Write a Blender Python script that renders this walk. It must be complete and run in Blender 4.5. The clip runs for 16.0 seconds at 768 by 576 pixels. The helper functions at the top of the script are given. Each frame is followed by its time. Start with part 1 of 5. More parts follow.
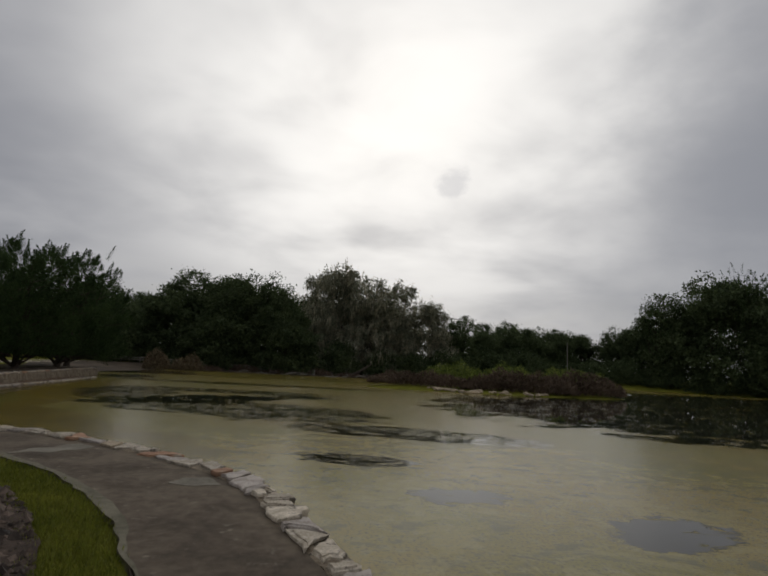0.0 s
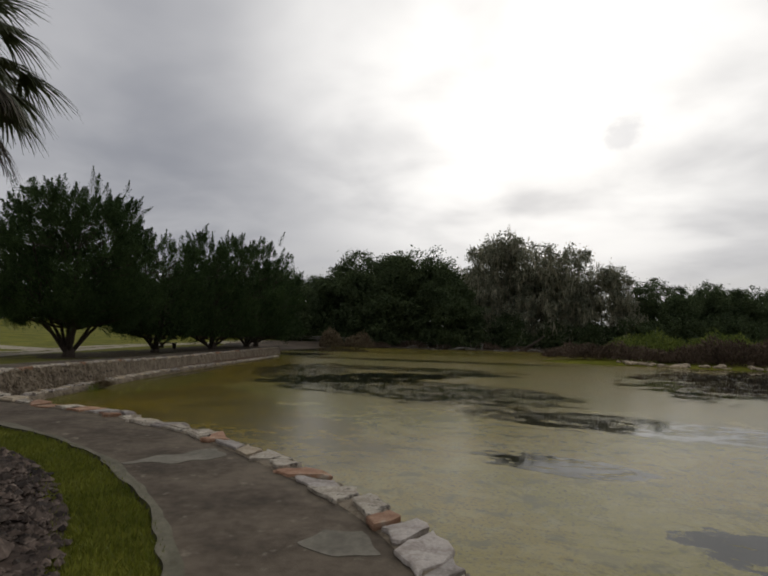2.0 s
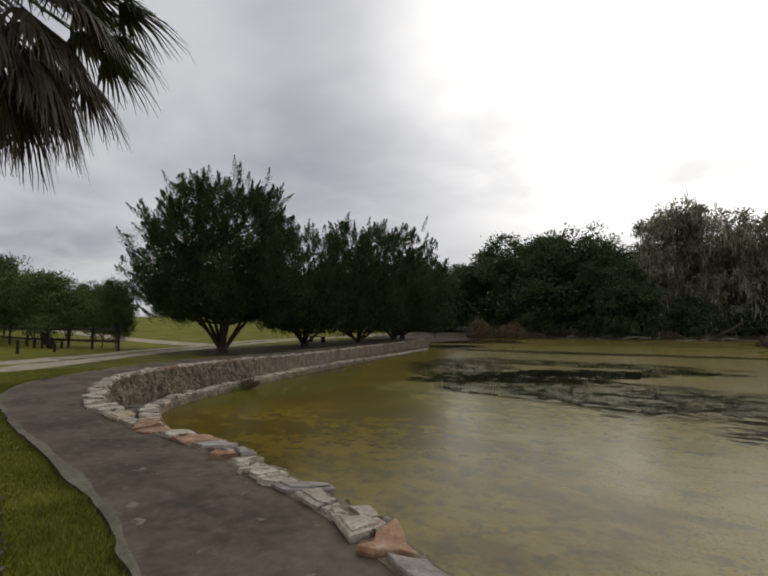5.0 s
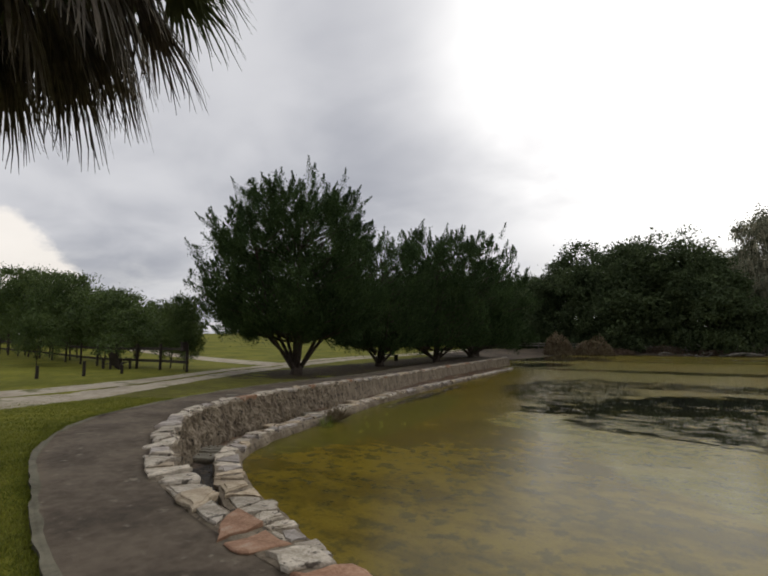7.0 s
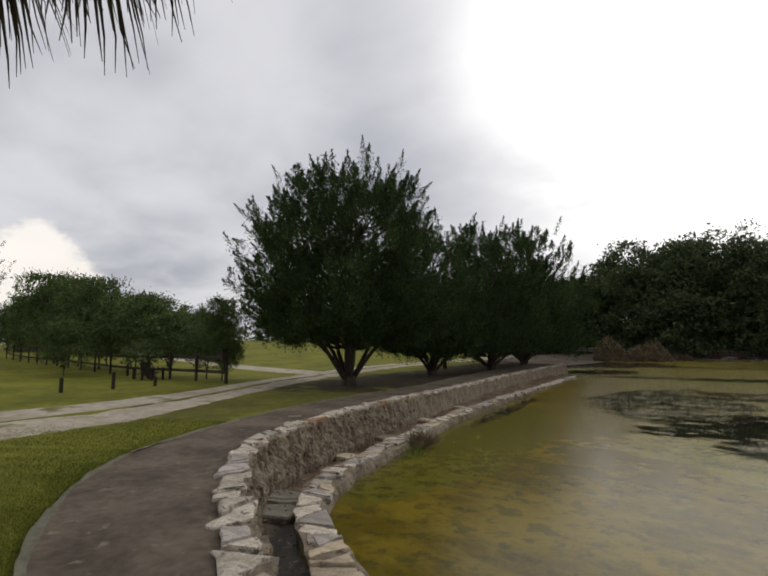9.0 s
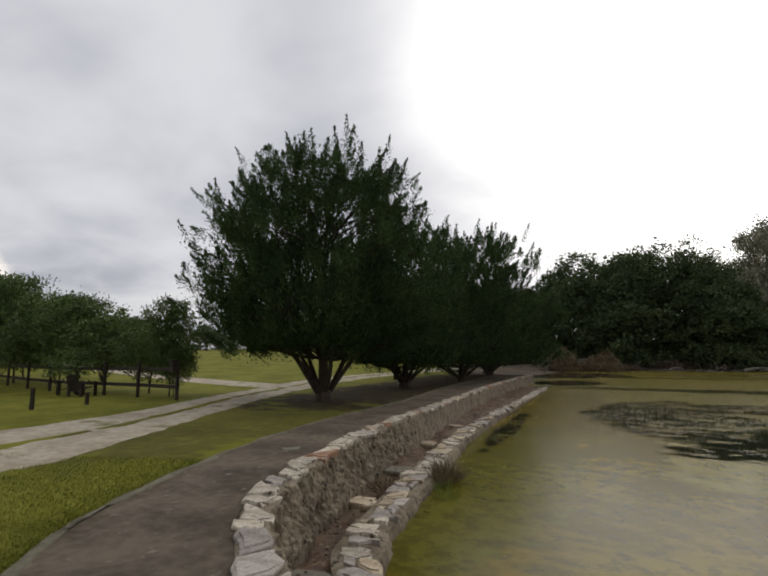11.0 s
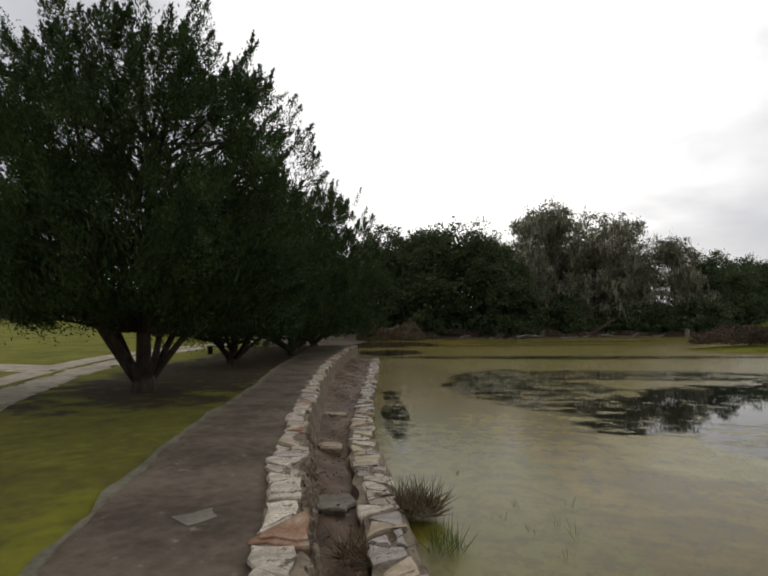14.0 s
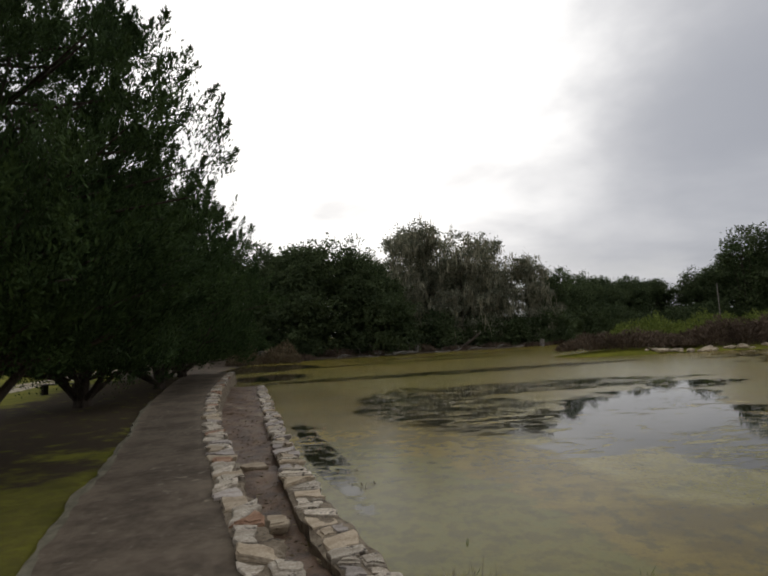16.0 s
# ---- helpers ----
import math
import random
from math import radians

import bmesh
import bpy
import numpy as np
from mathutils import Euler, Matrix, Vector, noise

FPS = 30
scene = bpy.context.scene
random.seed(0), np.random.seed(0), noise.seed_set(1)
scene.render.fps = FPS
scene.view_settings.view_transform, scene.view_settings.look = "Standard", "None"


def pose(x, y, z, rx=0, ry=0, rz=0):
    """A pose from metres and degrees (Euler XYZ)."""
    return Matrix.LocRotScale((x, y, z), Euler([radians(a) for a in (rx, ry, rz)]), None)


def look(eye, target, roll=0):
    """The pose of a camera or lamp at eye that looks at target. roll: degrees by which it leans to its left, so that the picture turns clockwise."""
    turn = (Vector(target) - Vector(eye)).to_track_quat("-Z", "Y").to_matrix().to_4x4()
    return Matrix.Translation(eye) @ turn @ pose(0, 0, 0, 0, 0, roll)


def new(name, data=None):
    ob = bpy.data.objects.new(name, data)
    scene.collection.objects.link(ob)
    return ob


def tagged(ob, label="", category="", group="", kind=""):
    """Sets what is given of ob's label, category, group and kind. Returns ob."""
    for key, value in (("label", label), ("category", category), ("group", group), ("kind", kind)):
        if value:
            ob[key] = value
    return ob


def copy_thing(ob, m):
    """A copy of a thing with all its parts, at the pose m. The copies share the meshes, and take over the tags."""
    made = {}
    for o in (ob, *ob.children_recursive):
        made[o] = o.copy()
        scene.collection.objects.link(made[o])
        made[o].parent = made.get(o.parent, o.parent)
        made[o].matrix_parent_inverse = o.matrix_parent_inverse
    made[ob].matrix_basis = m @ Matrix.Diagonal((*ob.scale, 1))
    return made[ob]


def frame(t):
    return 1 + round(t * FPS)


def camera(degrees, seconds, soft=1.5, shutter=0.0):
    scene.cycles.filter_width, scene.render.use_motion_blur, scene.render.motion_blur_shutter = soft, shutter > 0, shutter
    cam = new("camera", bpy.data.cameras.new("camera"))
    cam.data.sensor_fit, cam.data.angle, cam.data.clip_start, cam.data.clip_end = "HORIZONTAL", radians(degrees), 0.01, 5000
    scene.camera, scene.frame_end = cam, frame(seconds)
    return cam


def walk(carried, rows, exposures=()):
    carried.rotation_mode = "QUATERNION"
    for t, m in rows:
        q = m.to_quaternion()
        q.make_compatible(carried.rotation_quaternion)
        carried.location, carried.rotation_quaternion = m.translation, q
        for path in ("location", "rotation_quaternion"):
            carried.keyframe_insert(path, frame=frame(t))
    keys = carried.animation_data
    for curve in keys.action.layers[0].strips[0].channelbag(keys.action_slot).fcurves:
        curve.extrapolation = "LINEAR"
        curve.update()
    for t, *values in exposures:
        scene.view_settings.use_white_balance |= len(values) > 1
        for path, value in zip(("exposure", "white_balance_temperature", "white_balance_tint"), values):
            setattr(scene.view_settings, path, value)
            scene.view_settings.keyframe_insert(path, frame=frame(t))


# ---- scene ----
cam = camera(76.0, 16.0, soft=2.0)
PATH = [
    (0.0, pose(-0.000, -0.000, 1.596, 98.71, -3.21, 0.00)),
    (0.5, pose(-0.215, 0.913, 1.596, 98.39, -2.82, 5.91)),
    (1.0, pose(-0.434, 1.694, 1.584, 97.44, -2.52, 10.51)),
    (1.5, pose(-0.612, 2.344, 1.580, 96.11, -2.21, 14.70)),
    (2.0, pose(-0.768, 2.932, 1.585, 94.98, -1.49, 18.92)),
    (2.5, pose(-0.955, 3.492, 1.614, 93.90, -1.51, 22.72)),
    (3.0, pose(-1.222, 4.035, 1.619, 93.16, -1.21, 26.09)),
    (3.5, pose(-1.706, 4.624, 1.587, 92.76, -0.68, 28.50)),
    (4.0, pose(-2.184, 5.197, 1.547, 92.71, -0.31, 31.02)),
    (4.5, pose(-2.697, 5.649, 1.502, 93.25, -0.18, 33.14)),
    (7.0, pose(-6.412, 7.535, 1.595, 95.51, 0.25, 41.52)),
    (7.5, pose(-7.192, 7.814, 1.592, 96.69, 0.30, 42.56)),
    (8.0, pose(-8.008, 8.093, 1.591, 97.17, 0.27, 43.78)),
    (8.5, pose(-8.814, 8.334, 1.590, 96.35, 0.50, 44.50)),
    (11.0, pose(-12.293, 9.320, 1.571, 97.30, 0.49, 37.42)),
    (11.5, pose(-12.967, 9.548, 1.585, 96.96, 0.31, 33.88)),
    (12.0, pose(-13.622, 9.830, 1.593, 96.63, 0.34, 30.43)),
    (12.5, pose(-14.255, 10.102, 1.598, 96.31, 0.49, 27.00)),
    (13.0, pose(-14.861, 10.433, 1.604, 95.48, 0.70, 23.53)),
    (13.5, pose(-15.539, 10.794, 1.614, 94.40, 0.74, 18.36)),
    (14.0, pose(-16.159, 11.351, 1.592, 93.59, 0.41, 13.00)),
    (14.5, pose(-16.740, 11.965, 1.581, 93.52, 0.42, 7.78)),
    (15.0, pose(-17.213, 12.506, 1.565, 94.21, 1.05, 3.49)),
    (15.5, pose(-17.621, 12.997, 1.566, 94.89, 1.81, 0.04)),
    (16.0, pose(-17.990, 13.489, 1.577, 95.48, 2.79, -2.84)),
]
walk(cam, PATH, exposures=[(0.0, -0.46), (2.0, -0.23), (4.5, 0.07), (8.5, 0.33), (12.0, 0.36), (16.0, 0.12)])

# ---- world and sun ----
SUN_YAW, SUN_ELEV = 0.0, 31.0
sun_dir = Vector((-math.sin(radians(SUN_YAW)) * math.cos(radians(SUN_ELEV)), math.cos(radians(SUN_YAW)) * math.cos(radians(SUN_ELEV)), math.sin(radians(SUN_ELEV))))
sun = new("sun", bpy.data.lights.new("sun", "SUN"))
sun.data.energy, sun.data.angle, sun.data.color = 0.75, radians(160), (1.0, 0.96, 0.9)
sun.matrix_world = look((0, 0, 60), Vector((0, 0, 60)) - sun_dir)


def node(tree, kind, **values):
    n = tree.nodes.new(kind)
    for key, value in values.items():
        if key in n.inputs:
            n.inputs[key].default_value = value
    return n


def sums(tree, op, a, b=0.5, clamp=False):
    n = tree.nodes.new("ShaderNodeMath")
    n.operation, n.use_clamp = op, clamp
    for i, v in enumerate((a, b)):
        if isinstance(v, (int, float)):
            n.inputs[i].default_value = v
        else:
            tree.links.new(v, n.inputs[i])
    return n.outputs[0]


def mixed(tree, fac, a, b):
    n = tree.nodes.new("ShaderNodeMix")
    n.data_type = "RGBA"
    for socket, v in ((n.inputs[0], fac), (n.inputs[6], a), (n.inputs[7], b)):
        if isinstance(v, (int, float)):
            socket.default_value = v
        elif isinstance(v, tuple):
            socket.default_value = (*v[:3], 1)
        else:
            tree.links.new(v, socket)
    return n.outputs[2]


def ramp(tree, fac, lo, hi):
    n = tree.nodes.new("ShaderNodeMapRange")
    n.interpolation_type = "SMOOTHSTEP"
    tree.links.new(fac, n.inputs[0])
    n.inputs[1].default_value, n.inputs[2].default_value = lo, hi
    return n.outputs[0]


def noise_of(tree, vector, scale, detail=4.0, rough=0.55, stretch=None, twist=0.0):
    if stretch:
        m = tree.nodes.new("ShaderNodeMapping")
        m.inputs["Scale"].default_value = stretch
        tree.links.new(vector, m.inputs[0])
        vector = m.outputs[0]
    n = node(tree, "ShaderNodeTexNoise", Scale=scale, Detail=detail, Roughness=rough, Distortion=twist)
    tree.links.new(vector, n.inputs["Vector"])
    return n.outputs["Fac"]


world = bpy.data.worlds.new("overcast")
scene.world = world
world.use_nodes = True
wt = world.node_tree
wt.nodes.clear()
geo = wt.nodes.new("ShaderNodeTexCoord").outputs["Generated"]
sky = wt.nodes.new("ShaderNodeTexSky")
sky.sky_type, sky.sun_disc = "NISHITA", False
sky.sun_elevation, sky.sun_rotation, sky.dust_density = radians(SUN_ELEV), radians(-SUN_YAW), 2.0
sep = wt.nodes.new("ShaderNodeSeparateXYZ")
wt.links.new(geo, sep.inputs[0])
up = sums(wt, "MAXIMUM", sep.outputs[2], 0.0)
# the cloud sheet seen in perspective
flat = wt.nodes.new("ShaderNodeCombineXYZ")
below = sums(wt, "ADD", up, 0.22)
wt.links.new(sums(wt, "DIVIDE", sep.outputs[0], below), flat.inputs[0])
wt.links.new(sums(wt, "DIVIDE", sep.outputs[1], below), flat.inputs[1])
big = noise_of(wt, flat.outputs[0], 0.95, 4, 0.48, stretch=(1.0, 1.15, 1.0), twist=0.25)
fine = noise_of(wt, flat.outputs[0], 2.3, 4, 0.5, stretch=(1.0, 1.2, 1.0), twist=0.3)
dot = wt.nodes.new("ShaderNodeVectorMath")
dot.operation = "DOT_PRODUCT"
wt.links.new(geo, dot.inputs[0])
dot.inputs[1].default_value = sun_dir
glow = ramp(wt, dot.outputs["Value"], 0.82, 0.995)
wide = ramp(wt, dot.outputs["Value"], 0.72, 1.0)
thin = sums(wt, "ADD", sums(wt, "MULTIPLY", big, 0.75), sums(wt, "MULTIPLY", fine, 0.35))
cloud = mixed(wt, ramp(wt, thin, 0.36, 0.72), (0.365, 0.375, 0.418), (0.62, 0.62, 0.645))
lit = mixed(wt, sums(wt, "MULTIPLY", wide, 0.72), cloud, (0.90, 0.89, 0.89))
lit = mixed(wt, sums(wt, "MULTIPLY", glow, ramp(wt, thin, 0.30, 0.66)), lit, (1.50, 1.47, 1.42))
rim = sums(wt, "SUBTRACT", 1.0, ramp(wt, up, 0.03, 0.20))
lit = mixed(wt, sums(wt, "MULTIPLY", rim, sums(wt, "MULTIPLY", ramp(wt, fine, 0.42, 0.66), 0.7)), lit, (0.64, 0.635, 0.62))


def puff(yaw, elev, lo, hi, colour, strength, under, grain=9.0):
    """A single cloud in the sky, with a ragged outline."""
    d = wt.nodes.new("ShaderNodeVectorMath")
    d.operation = "DOT_PRODUCT"
    wt.links.new(geo, d.inputs[0])
    d.inputs[1].default_value = (-math.sin(radians(yaw)) * math.cos(radians(elev)), math.cos(radians(yaw)) * math.cos(radians(elev)), math.sin(radians(elev)))
    ragged = noise_of(wt, geo, grain, 5, 0.55, stretch=(1.0, 1.0, 1.6))
    v = sums(wt, "ADD", d.outputs["Value"], sums(wt, "MULTIPLY", sums(wt, "SUBTRACT", ragged, 0.5), (1 - lo) * 2.2))
    return mixed(wt, sums(wt, "MULTIPLY", ramp(wt, v, lo, hi), strength), under, colour)


lit = puff(-46, 17.0, 0.90, 0.995, (0.38, 0.395, 0.44), 0.62, lit, 3.0)
lit = puff(-7.0, 21.3, 0.9992, 0.99995, (0.68, 0.69, 0.74), 0.42, lit, 22.0)
lit = puff(80, 4.0, 0.9905, 0.9945, (1.0, 0.93, 0.84), 0.7, lit)
back = node(wt, "ShaderNodeBackground", Strength=0.05)
wt.links.new(sky.outputs[0], back.inputs[0])
front = node(wt, "ShaderNodeBackground", Strength=0.95)
wt.links.new(lit, front.inputs[0])
both = node(wt, "ShaderNodeMixShader", Fac=0.93)
wt.links.new(back.outputs[0], both.inputs[1])
wt.links.new(front.outputs[0], both.inputs[2])
out = wt.nodes.new("ShaderNodeOutputWorld")
wt.links.new(both.outputs[0], out.inputs[0])


# ---- materials ----
def material(name, dark, light, scale=4.0, rough=0.85, bump=0.3, bump_scale=30.0, spots=None, stretch=None, vary=0.0, gloss=0.3, island=0.0, through_light=0.0):
    """Two tones mixed by noise at two scales, fine relief, and a tone of its own for each object or island."""
    m = bpy.data.materials.new(name)
    m.use_nodes = True
    t = m.node_tree
    bsdf = t.nodes["Principled BSDF"]
    place = t.nodes.new("ShaderNodeTexCoord").outputs["Object"]
    a = noise_of(t, place, scale, 5, 0.6, stretch=stretch)
    b = noise_of(t, place, scale * 7.3, 3, 0.6, stretch=stretch)
    f = ramp(t, sums(t, "ADD", sums(t, "MULTIPLY", a, 0.65), sums(t, "MULTIPLY", b, 0.35)), 0.34, 0.66)
    c = mixed(t, f, dark, light)
    if spots:
        colour, size, lo, hi = spots
        c = mixed(t, ramp(t, noise_of(t, place, size, 6, 0.6), lo, hi), c, colour)
    value = None
    if vary:
        value = sums(t, "ADD", sums(t, "MULTIPLY", t.nodes.new("ShaderNodeObjectInfo").outputs["Random"], 2 * vary), 1 - vary)
    if island:
        value = sums(t, "ADD", sums(t, "MULTIPLY", t.nodes.new("ShaderNodeNewGeometry").outputs["Random Per Island"], 2 * island), 1 - island)
    if value is not None:
        h = t.nodes.new("ShaderNodeHueSaturation")
        t.links.new(c, h.inputs["Color"])
        t.links.new(value, h.inputs["Value"])
        c = h.outputs[0]
    t.links.new(c, bsdf.inputs["Base Color"])
    bsdf.inputs["Roughness"].default_value = rough
    bsdf.inputs["Specular IOR Level"].default_value = gloss
    if bump:
        n = node(t, "ShaderNodeBump", Strength=bump, Distance=0.02)
        t.links.new(noise_of(t, place, bump_scale, 5, 0.65, stretch=stretch), n.inputs["Height"])
        t.links.new(n.outputs[0], bsdf.inputs["Normal"])
    if through_light:
        thin_leaf = t.nodes.new("ShaderNodeBsdfTranslucent")
        t.links.new(c, thin_leaf.inputs[0])
        mx = node(t, "ShaderNodeMixShader", Fac=through_light)
        t.links.new(bsdf.outputs[0], mx.inputs[1])
        t.links.new(thin_leaf.outputs[0], mx.inputs[2])
        t.links.new(mx.outputs[0], t.nodes["Material Output"].inputs[0])
    return m


GRASS = material("grass_ground", (0.092, 0.098, 0.011), (0.182, 0.178, 0.024), 0.35, 0.95, 0.6, 40, spots=((0.14, 0.12, 0.035), 1.3, 0.62, 0.85), gloss=0.1)
BLADE = material("grass_blade", (0.098, 0.118, 0.012), (0.205, 0.212, 0.030), 1.2, 0.6, 0, island=0.35, through_light=0.3)
CONCRETE = material("old_concrete", (0.060, 0.047, 0.034), (0.150, 0.120, 0.087), 1.1, 0.85, 0.5, 60, spots=((0.215, 0.185, 0.14), 5.5, 0.60, 0.72), gloss=0.15)
EDGE = material("path_edge", (0.085, 0.078, 0.050), (0.17, 0.155, 0.110), 2.0, 0.9, 0.4, 40)
PALE = material("cement_patch", (0.115, 0.103, 0.078), (0.205, 0.187, 0.145), 2.0, 0.85, 0.3, 50)
FLAG = material("flagstone", (0.30, 0.255, 0.19), (0.63, 0.56, 0.455), 6.0, 0.8, 0.9, 26, spots=((0.12, 0.10, 0.078), 9.0, 0.57, 0.67), vary=0.25)
FLAG_RED = material("rust_flagstone", (0.22, 0.115, 0.065), (0.38, 0.23, 0.145), 5.0, 0.8, 0.8, 22, spots=((0.42, 0.36, 0.28), 5.0, 0.58, 0.72), vary=0.2)
FLAG_GREY = material("grey_flagstone", (0.24, 0.205, 0.175), (0.45, 0.405, 0.36), 5.0, 0.75, 0.8, 22, spots=((0.10, 0.09, 0.08), 5.0, 0.6, 0.72), vary=0.2)
FLAG_TAN = material("tan_flagstone", (0.30, 0.235, 0.155), (0.50, 0.415, 0.30), 5.0, 0.8, 0.8, 22, spots=((0.12, 0.09, 0.06), 5.0, 0.6, 0.72), vary=0.2)
MORTAR = material("rough_mortar", (0.110, 0.084, 0.056), (0.270, 0.222, 0.158), 4.0, 0.92, 1.0, 32, spots=((0.040, 0.032, 0.024), 9.0, 0.56, 0.66), stretch=(1, 1, 0.45))
MUD = material("wet_mud", (0.045, 0.027, 0.016), (0.165, 0.098, 0.056), 2.2, 0.55, 0.9, 30, spots=((0.21, 0.175, 0.115), 1.1, 0.56, 0.68))
BANK = material("dry_bank", (0.038, 0.029, 0.020), (0.115, 0.088, 0.060), 0.35, 0.95, 0.6, 12)
SAND = material("sand_track", (0.25, 0.21, 0.15), (0.48, 0.42, 0.33), 0.8, 0.95, 0.4, 25, spots=((0.11, 0.105, 0.03), 0.8, 0.54, 0.68))
MULCH = material("mulch_bed", (0.026, 0.017, 0.012), (0.075, 0.052, 0.038), 6.0, 0.95, 0.9, 45)
STONE = material("gravel_stone", (0.032, 0.022, 0.016), (0.120, 0.090, 0.070), 6.0, 0.85, 0.3, 40, island=0.75)
BARK = material("bark", (0.030, 0.022, 0.016), (0.085, 0.066, 0.05), 6.0, 0.95, 0.8, 30, stretch=(1, 1, 0.25))
CEDAR = material("cedar_leaf", (0.024, 0.044, 0.016), (0.070, 0.110, 0.038), 0.7, 0.75, 0, island=0.4, through_light=0.2, gloss=0.12)
OAK_GREY = material("mossy_oak_leaf", (0.11, 0.118, 0.080), (0.25, 0.255, 0.18), 0.3, 0.8, 0, island=0.4, through_light=0.35, gloss=0.1)
OAK = material("oak_leaf", (0.042, 0.062, 0.028), (0.105, 0.138, 0.060), 0.3, 0.7, 0, island=0.4, through_light=0.35, gloss=0.15)
MOSS = material("hanging_moss", (0.235, 0.220, 0.150), (0.42, 0.395, 0.285), 0.3, 0.95, 0, island=0.35, through_light=0.4, gloss=0.05)
MYRTLE = material("small_tree_leaf", (0.050, 0.080, 0.022), (0.115, 0.155, 0.048), 0.5, 0.6, 0, island=0.35, through_light=0.25, gloss=0.2)
REED = material("green_shrub_leaf", (0.095, 0.13, 0.026), (0.23, 0.27, 0.065), 0.5, 0.75, 0, island=0.3, through_light=0.25, gloss=0.1)
BROWN = material("dead_shrub_twig", (0.075, 0.055, 0.040), (0.175, 0.13, 0.092), 0.6, 0.9, 0, island=0.35, gloss=0.1)
STRAW = material("dry_grass", (0.10, 0.075, 0.045), (0.25, 0.20, 0.125), 2.0, 0.85, 0, island=0.4, gloss=0.1)
PALM_GREEN = material("palm_leaf", (0.045, 0.060, 0.024), (0.11, 0.125, 0.055), 1.5, 0.5, 0, island=0.3, through_light=0.2)
PALM_DRY = material("dead_palm_leaf", (0.055, 0.046, 0.036), (0.16, 0.135, 0.10), 1.5, 0.8, 0, island=0.4, through_light=0.1)
FENCE = material("dark_fence_board", (0.018, 0.013, 0.010), (0.045, 0.034, 0.026), 3.0, 0.7, 0.4, 30, stretch=(0.3, 1, 1))
GREYWOOD = material("weathered_wood", (0.12, 0.105, 0.09), (0.30, 0.275, 0.24), 3.0, 0.9, 0.5, 30)
WHITE = material("white_paint", (0.62, 0.61, 0.58), (0.78, 0.77, 0.74), 3.0, 0.6, 0.1, 30)


def blob(t, xy, x, y, rx, ry, turn, wobble, amount):
    """A mask that is 1 inside a ragged ellipse on the pond."""
    m = t.nodes.new("ShaderNodeMapping")
    m.vector_type = "TEXTURE"
    m.inputs["Location"].default_value = (x, y, 0)
    m.inputs["Rotation"].default_value = (0, 0, radians(turn))
    m.inputs["Scale"].default_value = (rx, ry, 1)
    t.links.new(xy, m.inputs[0])
    n = t.nodes.new("ShaderNodeVectorMath")
    n.operation = "LENGTH"
    t.links.new(m.outputs[0], n.inputs[0])
    d = sums(t, "ADD", n.outputs["Value"], sums(t, "MULTIPLY", sums(t, "SUBTRACT", wobble, 0.5), amount))
    return sums(t, "SUBTRACT", 1.0, ramp(t, d, 0.90, 1.06))


